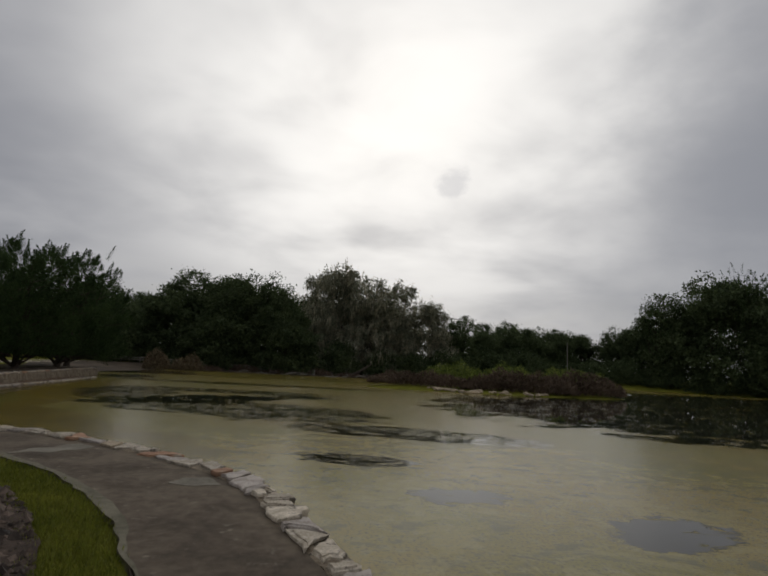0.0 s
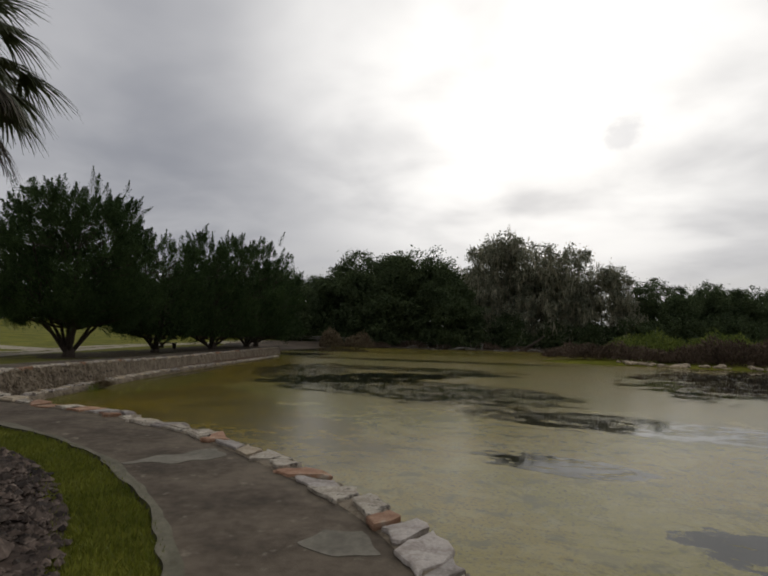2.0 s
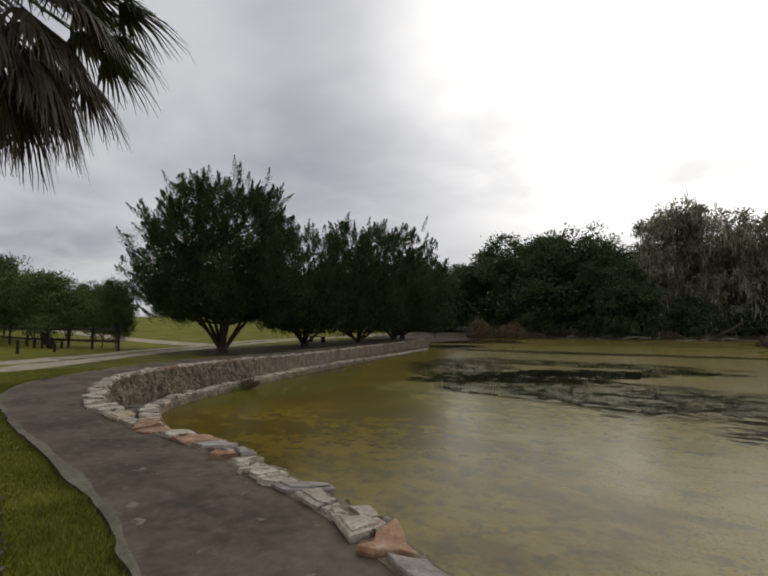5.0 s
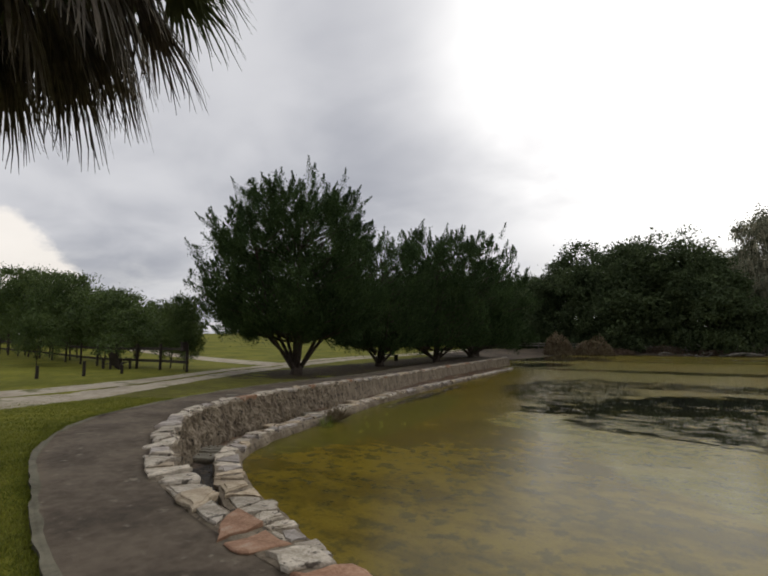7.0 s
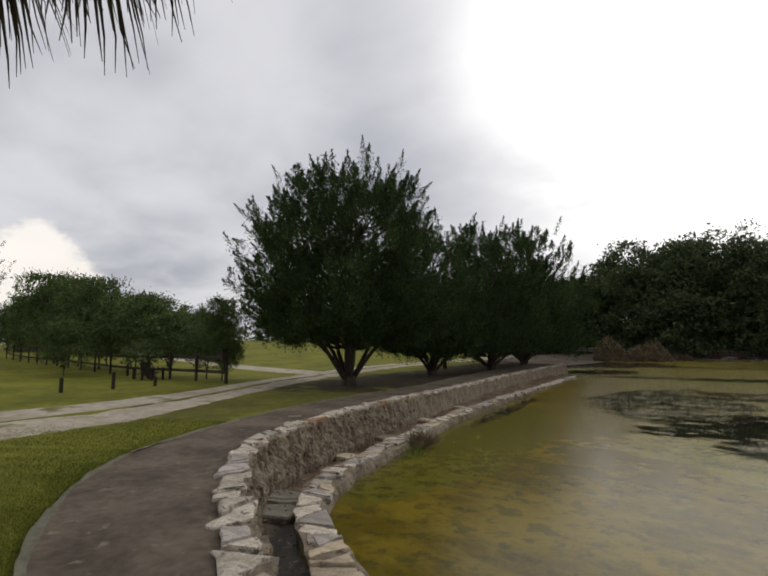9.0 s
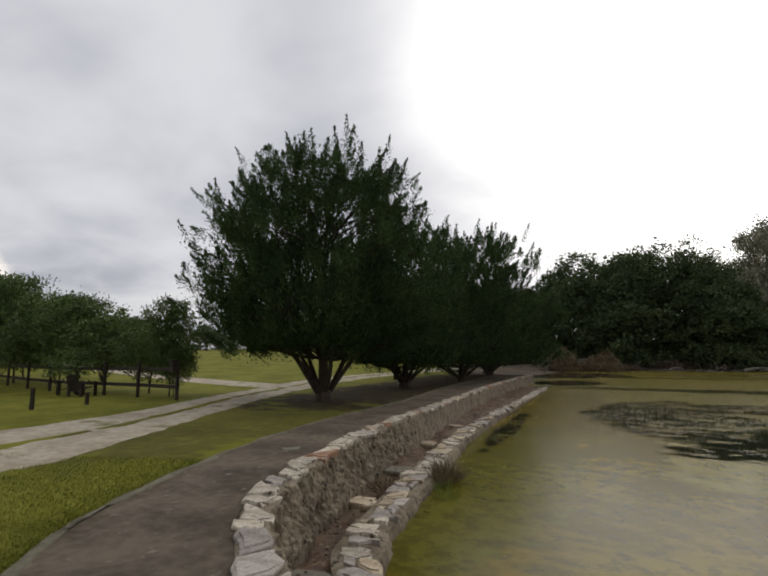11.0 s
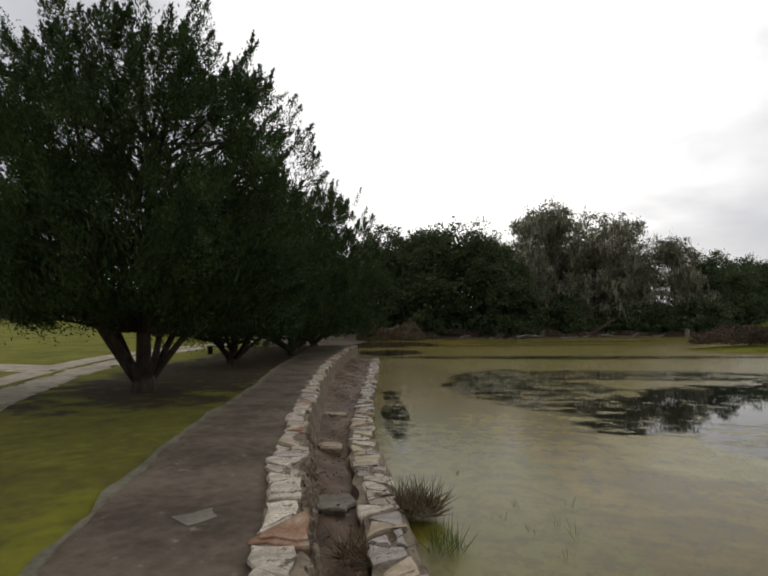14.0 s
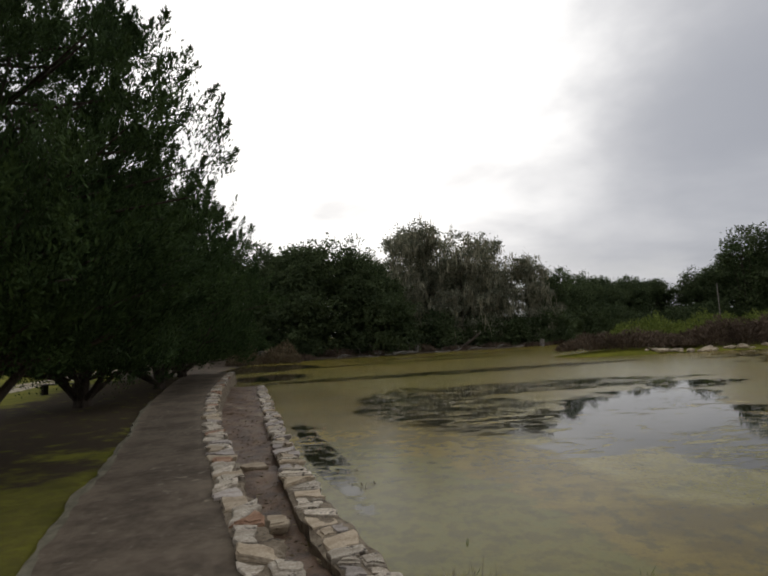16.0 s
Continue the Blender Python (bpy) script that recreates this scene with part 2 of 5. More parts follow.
def pond_material():
    m = bpy.data.materials.new("pond_water")
    m.use_nodes = True
    t = m.node_tree
    bsdf = t.nodes["Principled BSDF"]
    xyz = t.nodes.new("ShaderNodeTexCoord").outputs["Object"]
    flatten = t.nodes.new("ShaderNodeVectorMath")
    flatten.operation = "MULTIPLY"
    flatten.inputs[1].default_value = (1, 1, 0)
    t.links.new(xyz, flatten.inputs[0])
    xy = flatten.outputs[0]
    ragged = noise_of(t, xy, 0.55, 7, 0.62, stretch=(0.6, 1.0, 1.0))
    fine = noise_of(t, xy, 3.0, 6, 0.65)
    grain = noise_of(t, xy, 16.0, 4, 0.7)
    torn = noise_of(t, xy, 1.7, 7, 0.66, stretch=(0.7, 1.0, 1.0))
    # scum of algae, in two tones
    scum = mixed(t, ramp(t, noise_of(t, xy, 0.16, 4, 0.5), 0.40, 0.62), (0.200, 0.146, 0.022), (0.150, 0.130, 0.010))
    scum = mixed(t, ramp(t, fine, 0.47, 0.68), scum, (0.190, 0.166, 0.054))
    scum = mixed(t, sums(t, "MULTIPLY", ramp(t, grain, 0.52, 0.62), 0.85), scum, (0.055, 0.050, 0.016))
    scum = mixed(t, sums(t, "MULTIPLY", ramp(t, torn, 0.53, 0.62), 0.75), scum, (0.080, 0.075, 0.024))
    spill = noise_of(t, xy, 7.0, 5, 0.7, stretch=(0.6, 1, 1), twist=0.6)
    scum = mixed(t, sums(t, "MULTIPLY", ramp(t, spill, 0.60, 0.66), ramp(t, noise_of(t, xy, 0.5, 4, 0.6), 0.42, 0.60)), scum, (0.045, 0.042, 0.014))
    # floating rafts with torn edges, and crumbs of algae
    raft = noise_of(t, xy, 0.75, 9, 0.68, stretch=(0.8, 1.0, 1.0), twist=1.0)
    scum = mixed(t, sums(t, "MULTIPLY", ramp(t, raft, 0.515, 0.545), 0.40), scum, (0.235, 0.198, 0.062))
    scum = mixed(t, sums(t, "MULTIPLY", ramp(t, sums(t, "ABSOLUTE", sums(t, "SUBTRACT", raft, 0.49)), 0.010, 0.0), 0.35), scum, (0.060, 0.056, 0.014))
    crumb = noise_of(t, xy, 34.0, 3, 0.7)
    scum = mixed(t, sums(t, "MULTIPLY", ramp(t, crumb, 0.56, 0.66), 0.55), scum, (0.070, 0.062, 0.020))
    # amber water over the bottom near the wall
    amber = mixed(t, ramp(t, sums(t, "ADD", sums(t, "MULTIPLY", ragged, 0.5), sums(t, "MULTIPLY", torn, 0.5)), 0.42, 0.58), (0.085, 0.060, 0.005), (0.175, 0.126, 0.012))
    shore = blob(t, xy, -18.0, 25.0, 3.2, 14.0, 15, ragged, 0.9)
    shore = sums(t, "MAXIMUM", shore, blob(t, xy, -14.0, 16.0, 5.2, 4.0, -25, ragged, 0.9))
    shore = sums(t, "MAXIMUM", shore, blob(t, xy, -9.5, 13.5, 5.5, 3.4, -18, ragged, 0.9))
    amber = mixed(t, sums(t, "MULTIPLY", ramp(t, fine, 0.50, 0.60), 0.6), amber, (0.034, 0.030, 0.006))
    amber = mixed(t, sums(t, "MULTIPLY", ramp(t, crumb, 0.55, 0.68), 0.45), amber, (0.045, 0.038, 0.008))
    green = blob(t, xy, -17.2, 19.5, 1.9, 6.0, 14, torn, 0.9)
    amber = mixed(t, sums(t, "MULTIPLY", green, 0.7), amber, mixed(t, ramp(t, fine, 0.42, 0.58), (0.050, 0.052, 0.008), (0.120, 0.120, 0.014)))
    colour = mixed(t, sums(t, "MULTIPLY", shore, 0.85), scum, amber)
    # open dark water
    pools = None
    for x, y, rx, ry, turn, amount in ((1.7, 10.2, 1.4, 0.75, 10, 1.9), (4.9, 8.6, 1.6, 1.0, 25, 1.5), (7.5, 7.4, 1.5, 0.8, 0, 1.6), (20.0, 34.0, 16.0, 15.0, -20, 1.2), (48, 52, 40, 30, 20, 0.8),
                                       (-9.8, 27.6, 5.6, 2.3, 52, 1.6), (-5.0, 32.5, 3.2, 1.6, 15, 2.2), (-28.0, 58.0, 6.0, 6.0, 20, 1.1), (-16.0, 57.5, 16.0, 0.7, 14, 0.7), (-24.0, 47.0, 3.2, 4.0, 10, 1.4), (-9.0, 65.0, 12.0, 1.0, 16, 1.2)):
        b = blob(t, xy, x, y, rx, ry, turn, sums(t, "ADD", sums(t, "MULTIPLY", torn, 0.75), sums(t, "MULTIPLY", fine, 0.5)) if rx < 4 else ragged, amount * 1.25)
        pools = b if pools is None else sums(t, "MAXIMUM", pools, b)
    # dark streaks of weed; the narrow belt along the ledge is a painted reflection
    streak = noise_of(t, xy, 1.6, 9, 0.70, stretch=(0.34, 1.0, 1.0), twist=1.8)
    strand = noise_of(t, xy, 6.5, 6, 0.72, stretch=(0.25, 1.0, 1.0), twist=1.8)
    belt = None
    for x, y, rx, ry, turn, amount in ((-6.5, 23.6, 6.8, 3.6, -4, 1.3), (-15.2, 30.5, 2.8, 5.6, 12, 1.3), (-10.0, 34.5, 6.5, 2.0, 5, 1.3), (1.0, 18.6, 5.0, 1.6, -8, 1.5), (-0.6, 13.2, 1.7, 0.8, 0, 2.0), (-12.0, 44.0, 13.0, 1.4, 8, 0.8), (-19.0, 24.8, 0.35, 3.6, 14, 1.6)):
        b = blob(t, xy, x, y, rx, ry, turn, ragged, amount)
        belt = b if belt is None else sums(t, "MAXIMUM", belt, b)
    weed = sums(t, "MULTIPLY", belt, ramp(t, sums(t, "ADD", sums(t, "MULTIPLY", streak, 0.62), sums(t, "MULTIPLY", strand, 0.38)), 0.455, 0.485))
    stray = sums(t, "MULTIPLY", ramp(t, streak, 0.63, 0.67), ramp(t, noise_of(t, xy, 0.12, 3, 0.5), 0.45, 0.6))
    weed = sums(t, "MAXIMUM", weed, sums(t, "MULTIPLY", stray, 0.8))
    clear = sums(t, "MAXIMUM", pools, weed)
    broken = ramp(t, noise_of(t, xy, 1.9, 8, 0.70, stretch=(0.42, 1, 1), twist=1.2), 0.575, 0.60)
    clear = sums(t, "MULTIPLY", clear, sums(t, "SUBTRACT", 1.0, broken))
    gloss = sums(t, "MULTIPLY", sums(t, "MAXIMUM", pools, sums(t, "MULTIPLY", weed, 0.9)), sums(t, "SUBTRACT", 1.0, broken))
    colour = mixed(t, clear, colour, mixed(t, weed, (0.012, 0.013, 0.010), (0.018, 0.018, 0.010)))
    t.links.new(colour, bsdf.inputs["Base Color"])
    rough = t.nodes.new("ShaderNodeMapRange")
    t.links.new(gloss, rough.inputs[0])
    rough.inputs[3].default_value, rough.inputs[4].default_value = 0.24, 0.03
    t.links.new(rough.outputs[0], bsdf.inputs["Roughness"])
    shine = t.nodes.new("ShaderNodeMapRange")
    t.links.new(sums(t, "MAXIMUM", gloss, sums(t, "MULTIPLY", shore, 0.5)), shine.inputs[0])
    shine.inputs[3].default_value, shine.inputs[4].default_value = 0.29, 0.22
    t.links.new(shine.outputs[0], bsdf.inputs["Specular IOR Level"])
    bsdf.inputs["IOR"].default_value = 1.33
    n = node(t, "ShaderNodeBump", Strength=0.18, Distance=0.01)
    h = sums(t, "ADD", sums(t, "MULTIPLY", fine, 1.0), sums(t, "MULTIPLY", grain, 0.4))
    t.links.new(sums(t, "MULTIPLY", h, sums(t, "SUBTRACT", 1.0, clear)), n.inputs["Height"])
    t.links.new(n.outputs[0], bsdf.inputs["Normal"])
    return m


POND = pond_material()


def soil_and_shade(m):
    """Worn soil, dead leaves and painted shade under the cedars, in the lawn."""
    t = m.node_tree
    bsdf = t.nodes["Principled BSDF"]
    xy = t.nodes.new("ShaderNodeTexCoord").outputs["Object"]
    old = bsdf.inputs["Base Color"].links[0].from_socket
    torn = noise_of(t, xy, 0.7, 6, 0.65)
    # brown soil, darkened with the crowns' shade in its colour
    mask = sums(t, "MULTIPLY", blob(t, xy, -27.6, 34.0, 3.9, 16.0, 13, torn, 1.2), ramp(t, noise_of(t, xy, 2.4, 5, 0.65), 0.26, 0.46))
    # towards the path the crown's shade is painted over the grass
    shade_fringe = sums(t, "MULTIPLY", blob(t, xy, -22.6, 17.2, 2.6, 5.2, 22, torn, 1.3), ramp(t, noise_of(t, xy, 4.5, 7, 0.75), 0.22, 0.66))
    mask = sums(t, "MAXIMUM", mask, sums(t, "MULTIPLY", shade_fringe, 0.55))
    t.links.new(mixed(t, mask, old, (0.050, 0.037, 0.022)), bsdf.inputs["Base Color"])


soil_and_shade(GRASS)


def black_silt(m):
    """Wet black silt at the head of the trough."""
    t = m.node_tree
    bsdf = t.nodes["Principled BSDF"]
    xy = t.nodes.new("ShaderNodeTexCoord").outputs["Object"]
    old = bsdf.inputs["Base Color"].links[0].from_socket
    mask = blob(t, xy, -13.9, 11.9, 4.2, 1.9, -27, noise_of(t, xy, 1.6, 6, 0.65), 0.7)
    t.links.new(mixed(t, mask, old, (0.022, 0.017, 0.012)), bsdf.inputs["Base Color"])


black_silt(MUD)


# ---- plan ----
WATER = -0.90
COPING = [(4.6, -9), (2.6, -3), (1.5, 0.2), (0.5, 2.5), (-0.6, 4.45), (-1.28, 5.80), (-2.08, 6.78), (-2.98, 7.46), (-3.9, 8.0), (-4.8, 8.5), (-5.9, 9.0), (-7.2, 9.35), (-8.6, 9.65), (-9.6, 9.72),
          (-10.8, 9.8), (-12.4, 10.15), (-13.9, 10.8), (-15.4, 11.6), (-16.6, 12.5), (-17.35, 13.6), (-18.1, 15.2), (-18.9, 17.2), (-19.9, 19.9), (-20.8, 22.6), (-21.6, 25.2), (-23.1, 30.0), (-25.4, 40.5), (-26.2, 45)]
PATH_LEFT = [(2.6, -9), (0.9, -3), (0.0, 0.0), (-0.9, 2.4), (-1.98, 4.22), (-2.75, 5.28), (-3.68, 6.18), (-4.75, 6.95), (-5.95, 7.6), (-7.9, 8.2), (-9.6, 8.5), (-11.5, 8.8), (-13.3, 9.2), (-14.6, 9.55),
             (-16.0, 10.1), (-17.3, 11.1), (-18.25, 12.45), (-19.0, 13.8), (-19.7, 15.3), (-20.4, 17.0), (-21.1, 18.9), (-22.15, 22.2), (-24.1, 27.5), (-25.2, 31), (-28.0, 41), (-28.8, 45)]
WATER_EDGE = [(-8.6, 10.2), (-9.4, 10.7), (-10.5, 11.3), (-11.75, 11.7), (-13.2, 12.1), (-14.6, 12.75), (-15.5, 13.4), (-16.2, 14.4), (-16.8, 16.0), (-17.45, 17.8), (-18.2, 19.9), (-18.8, 21.6), (-19.65, 25), (-20.5, 28.5), (-23.3, 40.8)]
LEDGE_IN = [(-9.0, 10.0), (-9.8, 10.35), (-10.9, 10.8), (-12.4, 11.2), (-13.6, 11.7), (-14.8, 12.3), (-15.8, 13.0), (-16.6, 13.9), (-17.2, 15.5), (-17.9, 17.3), (-18.65, 19.5), (-19.2, 21.2), (-19.95, 24.6), (-20.8, 28.3), (-23.7, 41.0)]
ROAD_NEAR = [(-17, -30), (-18.6, -8), (-19.4, 4), (-20.0, 10), (-20.6, 12.4), (-22.2, 14.9), (-24.6, 18), (-28, 22.8), (-31.3, 28), (-34, 35), (-36, 45), (-38, 62)]
ROAD_FAR = [(-24, -30), (-24.6, -8), (-24.8, 4), (-25.2, 10.6), (-25.9, 15.2), (-27.6, 18), (-30.3, 21.6), (-33.4, 25.8), (-35.8, 30), (-37.6, 36), (-39, 45), (-41, 62)]
POND_FAR = [(-29.5, 54), (-31, 65), (-23, 70.5), (-10.5, 74), (2, 77), (16, 86), (36, 98), (58, 98), (80, 84), (96, 60), (98, 20), (70, -12), (30, -18), (6, -14)]


def smooth(points, times=2):
    for _ in range(times):
        q = [points[0]]
        for a, b in zip(points, points[1:]):
            q += [(a[0] * 0.75 + b[0] * 0.25, a[1] * 0.75 + b[1] * 0.25), (a[0] * 0.25 + b[0] * 0.75, a[1] * 0.25 + b[1] * 0.75)]
        points = q + [points[-1]]
    return points


def resample(points, n):
    p = np.array(points, float)
    s = np.r_[0, np.cumsum(np.hypot(*np.diff(p, axis=0).T))]
    k = np.linspace(0, s[-1], n)
    return np.c_[np.interp(k, s, p[:, 0]), np.interp(k, s, p[:, 1])]


def length_of(points):
    return float(np.hypot(*np.diff(np.array(points, float), axis=0).T).sum())


def step01(v):
    v = np.clip(v, 0, 1)
    return v * v * (3 - 2 * v)


def path_z(y):
    return -0.28 * step01((np.asarray(y, float) - 14.0) / 14.0)


def near_line(x, y, points):
    """Distance to a polyline, and the index of the nearest stretch."""
    p = np.array(points, float)
    best, which = np.full(x.shape, 1e9), np.zeros(x.shape, int)
    for i in range(len(p) - 1):
        a, d = p[i], p[i + 1] - p[i]
        k = np.clip(((x - a[0]) * d[0] + (y - a[1]) * d[1]) / (d @ d), 0, 1)
        r = np.hypot(x - a[0] - k * d[0], y - a[1] - k * d[1])
        which[r < best] = i
        best = np.minimum(best, r)
    return best, which


def inside(x, y, ring):
    c = np.zeros(x.shape, bool)
    for (x0, y0), (x1, y1) in zip(ring, ring[1:] + ring[:1]):
        if y0 != y1:
            c ^= ((y0 > y) != (y1 > y)) & (x < (x1 - x0) * (y - y0) / (y1 - y0) + x0)
    return c


RING = COPING + POND_FAR
PATH_RING = PATH_LEFT + COPING[::-1]
ROAD_RING = ROAD_NEAR + ROAD_FAR[::-1]
ISLAND = [(4.0, 53.5, 6.0, 3.0), (13.0, 55.0, 8.0, 4.4), (21.0, 57.5, 6.5, 4.4)]


def land(x, y):
    """Height of the open ground."""
    x, y = np.asarray(x, float), np.asarray(y, float)
    z = path_z(y) * step01((x + 60) / 25) - 0.03
    z = z + 1.9 * step01((-x - 38) / 90) + 0.9 * step01((y - 70) / 60)
    z = z + 0.05 * np.sin(x * 0.31 + 1) * np.sin(y * 0.23) * step01((-x - 22) / 8)
    return z


def ground_z(x, y):
    x, y = np.asarray(x, float), np.asarray(y, float)
    d, which = near_line(x, y, RING + RING[:1])
    wet = inside(x, y, RING)
    built = which < len(COPING) - 1
    z = land(x, y)
    z = np.where(inside(x, y, ROAD_RING), z - 0.01, z)
    z = np.where(inside(x, y, PATH_RING), z - 0.06, z)
    beach = WATER - 0.05 + (z - WATER + 0.05) * step01(d / 9.0)
    out = np.where(built, np.where(d < 0.55, WATER - 0.8, z), beach)
    bed = WATER - 0.9 * step01(d / 4) - 0.08
    bed = np.where(built, WATER - 0.8, bed)
    res = np.where(wet, bed, out)
    for cx, cy, rx, ry in ISLAND:
        hump = 1 - np.hypot((x - cx) / rx, (y - cy) / ry)
        res = np.maximum(res, np.where(hump > -0.3, WATER + 0.55 * hump, -9))
    return res


def mesh_object(name, verts, faces, mat, parent=None, label="", smooth_faces=False):
    me = bpy.data.meshes.new(name)
    me.from_pydata([tuple(v) for v in verts], [], [tuple(f) for f in faces])
    me.materials.append(mat)
    if smooth_faces:
        me.polygons.foreach_set("use_smooth", [True] * len(me.polygons))
    me.update()
    ob = new(name, me)
    ob.parent = parent
    return tagged(ob, label)


def part(name, bm, mat, parent, label=""):
    me = bpy.data.meshes.new(name)
    bm.to_mesh(me)
    bm.free()
    me.materials.append(mat)
    ob = new(name, me)
    ob.parent = parent
    return tagged(ob, label)


def grid_faces(nu, nv, start=0):
    return [(start + i * nv + j, start + (i + 1) * nv + j, start + (i + 1) * nv + j + 1, start + i * nv + j + 1) for i in range(nu - 1) for j in range(nv - 1)]


def strip(name, left, right, n, across, height, mat, ragged=0.0, thick=0.0, smooth_faces=True, sink=0.0):
    """A sheet between two lines, laid on a height, with an edge that hangs down by its thickness."""
    a, b = resample(smooth(left), n), resample(smooth(right), n)
    rows = []
    for i in range(n):
        for j in range(across):
            k = j / (across - 1)
            x, y = a[i] * (1 - k) + b[i] * k
            if ragged and j in (0, across - 1):
                w = ragged * noise.noise(Vector((x * 0.9, y * 0.9, j))) + ragged * 0.5 * noise.noise(Vector((x * 3.1, y * 3.1, j)))
                d = (b[i] - a[i]) / max(np.hypot(*(b[i] - a[i])), 1e-6)
                x, y = x + d[0] * w, y + d[1] * w
            rows.append((x, y, 0))
    r = np.array(rows)
    r[:, 2] = height(r[:, 0], r[:, 1])
    r[::across, 2] -= sink
    r[across - 1::across, 2] -= sink
    faces = grid_faces(n, across)
    verts = [tuple(v) for v in r]
    if thick:
        for j in (0, across - 1):
            base = len(verts)
            verts += [(r[i * across + j][0], r[i * across + j][1], r[i * across + j][2] - thick) for i in range(n)]
            for i in range(n - 1):
                faces.append((i * across + j, (i + 1) * across + j, base + i + 1, base + i))
    return mesh_object(name, verts, faces, mat, smooth_faces=smooth_faces)


# ---- ground and pond ----
xs = np.r_[-3000, -1500, -700, -400, np.arange(-260, -60, 10), np.arange(-60, -30, 1.0), np.arange(-30, 24, 0.5), np.arange(24, 110, 2), np.arange(110, 200, 10), 300, 600, 1500, 3000]
ys = np.r_[-3000, -1500, -600, -300, np.arange(-150, -20, 10), np.arange(-20, -8, 1.5), np.arange(-8, 48, 0.5), np.arange(48, 110, 1.5), np.arange(110, 240, 10), 300, 600, 1500, 3000]
gx, gy = np.meshgrid(xs, ys, indexing="ij")
gz = ground_z(gx.ravel(), gy.ravel())
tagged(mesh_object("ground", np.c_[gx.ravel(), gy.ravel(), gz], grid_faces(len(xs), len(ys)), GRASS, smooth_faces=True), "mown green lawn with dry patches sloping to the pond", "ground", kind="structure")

pond = bmesh.new()
bmesh.ops.create_grid(pond, x_segments=8, y_segments=8, size=70, matrix=Matrix.Translation((40, 48, WATER)))
tagged(part("water", pond, POND, None), "still pond water with tan algae scum and dark open pools", "pond", kind="structure")

tagged(strip("path", PATH_LEFT, COPING, 260, 7, lambda x, y: path_z(y) + 0.0, CONCRETE, thick=0.09), "dark weathered concrete footpath curving along the pond", "path", kind="structure")


def offset_line(points, d, n=300):
    p = resample(smooth(points), n)
    t = np.gradient(p, axis=0)
    t /= np.hypot(*t.T)[:, None]
    return p + np.c_[t[:, 1], -t[:, 0]] * d


edge_in = offset_line(PATH_LEFT[:24], 0.055)
edge_out = offset_line(PATH_LEFT[:24], -0.03)
tagged(strip("path_edging", [tuple(v) for v in edge_out], [tuple(v) for v in edge_in], 800, 3, lambda x, y: path_z(y) + 0.012, EDGE, ragged=0.09, thick=0.06), "pale worn concrete edging of the footpath", "edging", kind="structure")


def flat_patch(name, corners, z, mat, label, wob=0.04):
    bm = bmesh.new()
    ring_pts = []
    for a, b in zip(corners, corners[1:] + corners[:1]):
        for k in range(8):
            x, y = a[0] + (b[0] - a[0]) * k / 8, a[1] + (b[1] - a[1]) * k / 8
            w = Vector((x * 4, y * 4, 0.3))
            ring_pts.append(bm.verts.new((x + wob * noise.noise(w), y + wob * noise.noise(w + Vector((9, 0, 0))), z)))
    bm.faces.new(ring_pts)
    ext = bmesh.ops.extrude_face_region(bm, geom=bm.faces[:])
    bmesh.ops.translate(bm, verts=[v for v in ext["geom"] if isinstance(v, bmesh.types.BMVert)], vec=(0, 0, -0.02))
    bmesh.ops.triangulate(bm, faces=bm.faces[:])
    bmesh.ops.recalc_face_normals(bm, faces=bm.faces[:])
    return tagged(part(name, bm, mat, None), label, "cement patch", kind="structure")


flat_patch("cement_patch", [(-5.45, 7.45), (-5.15, 8.05), (-4.95, 8.45), (-4.55, 8.15), (-4.85, 7.65)], 0.006, PALE, "pale cement repair across the dark path", 0.12)
flat_patch("cement_patch", [(-2.62, 6.35), (-2.5, 6.62), (-2.2, 6.66), (-1.95, 6.38), (-2.2, 6.2)], 0.006, PALE, "pale cement repair beside the coping", 0.09)
flat_patch("cement_patch", [(-18.75, 14.95), (-18.55, 15.2), (-18.4, 15.05), (-18.55, 14.85)], 0.003, PALE, "small pale cement spot on the path", 0.06)

tagged(strip("sand_track", ROAD_FAR, ROAD_NEAR, 420, 13, lambda x, y: land(x, y) + 0.012 + 0.016 * np.sin(x * 2.3 + 3 * np.sin(y * 0.7)) * np.sin(y * 1.9), SAND, ragged=0.8, sink=0.09), "pale sandy vehicle track through the grass", "track", kind="structure")
tagged(strip("sand_track", [(-120, 35), (-80, 31.5), (-50, 29.7), (-33.6, 29.2)], [(-120, 32.0), (-80, 28.6), (-50, 26.8), (-32.4, 26.0)], 160, 6, lambda x, y: land(x, y) + 0.035, SAND, ragged=0.3, sink=0.09), "pale sandy track crossing the meadow", "track", kind="structure")
MID = [((a[0] + b[0]) / 2, (a[1] + b[1]) / 2) for a, b in zip(ROAD_NEAR, ROAD_FAR)]
tagged(strip("grass_median", [tuple(v) for v in offset_line(MID, -0.22)], [tuple(v) for v in offset_line(MID, 0.22)], 400, 5, lambda x, y: land(x, y) + 0.026, GRASS, ragged=0.7, sink=0.05), "thin worn grass strip between the wheel ruts", "grass strip", kind="structure")
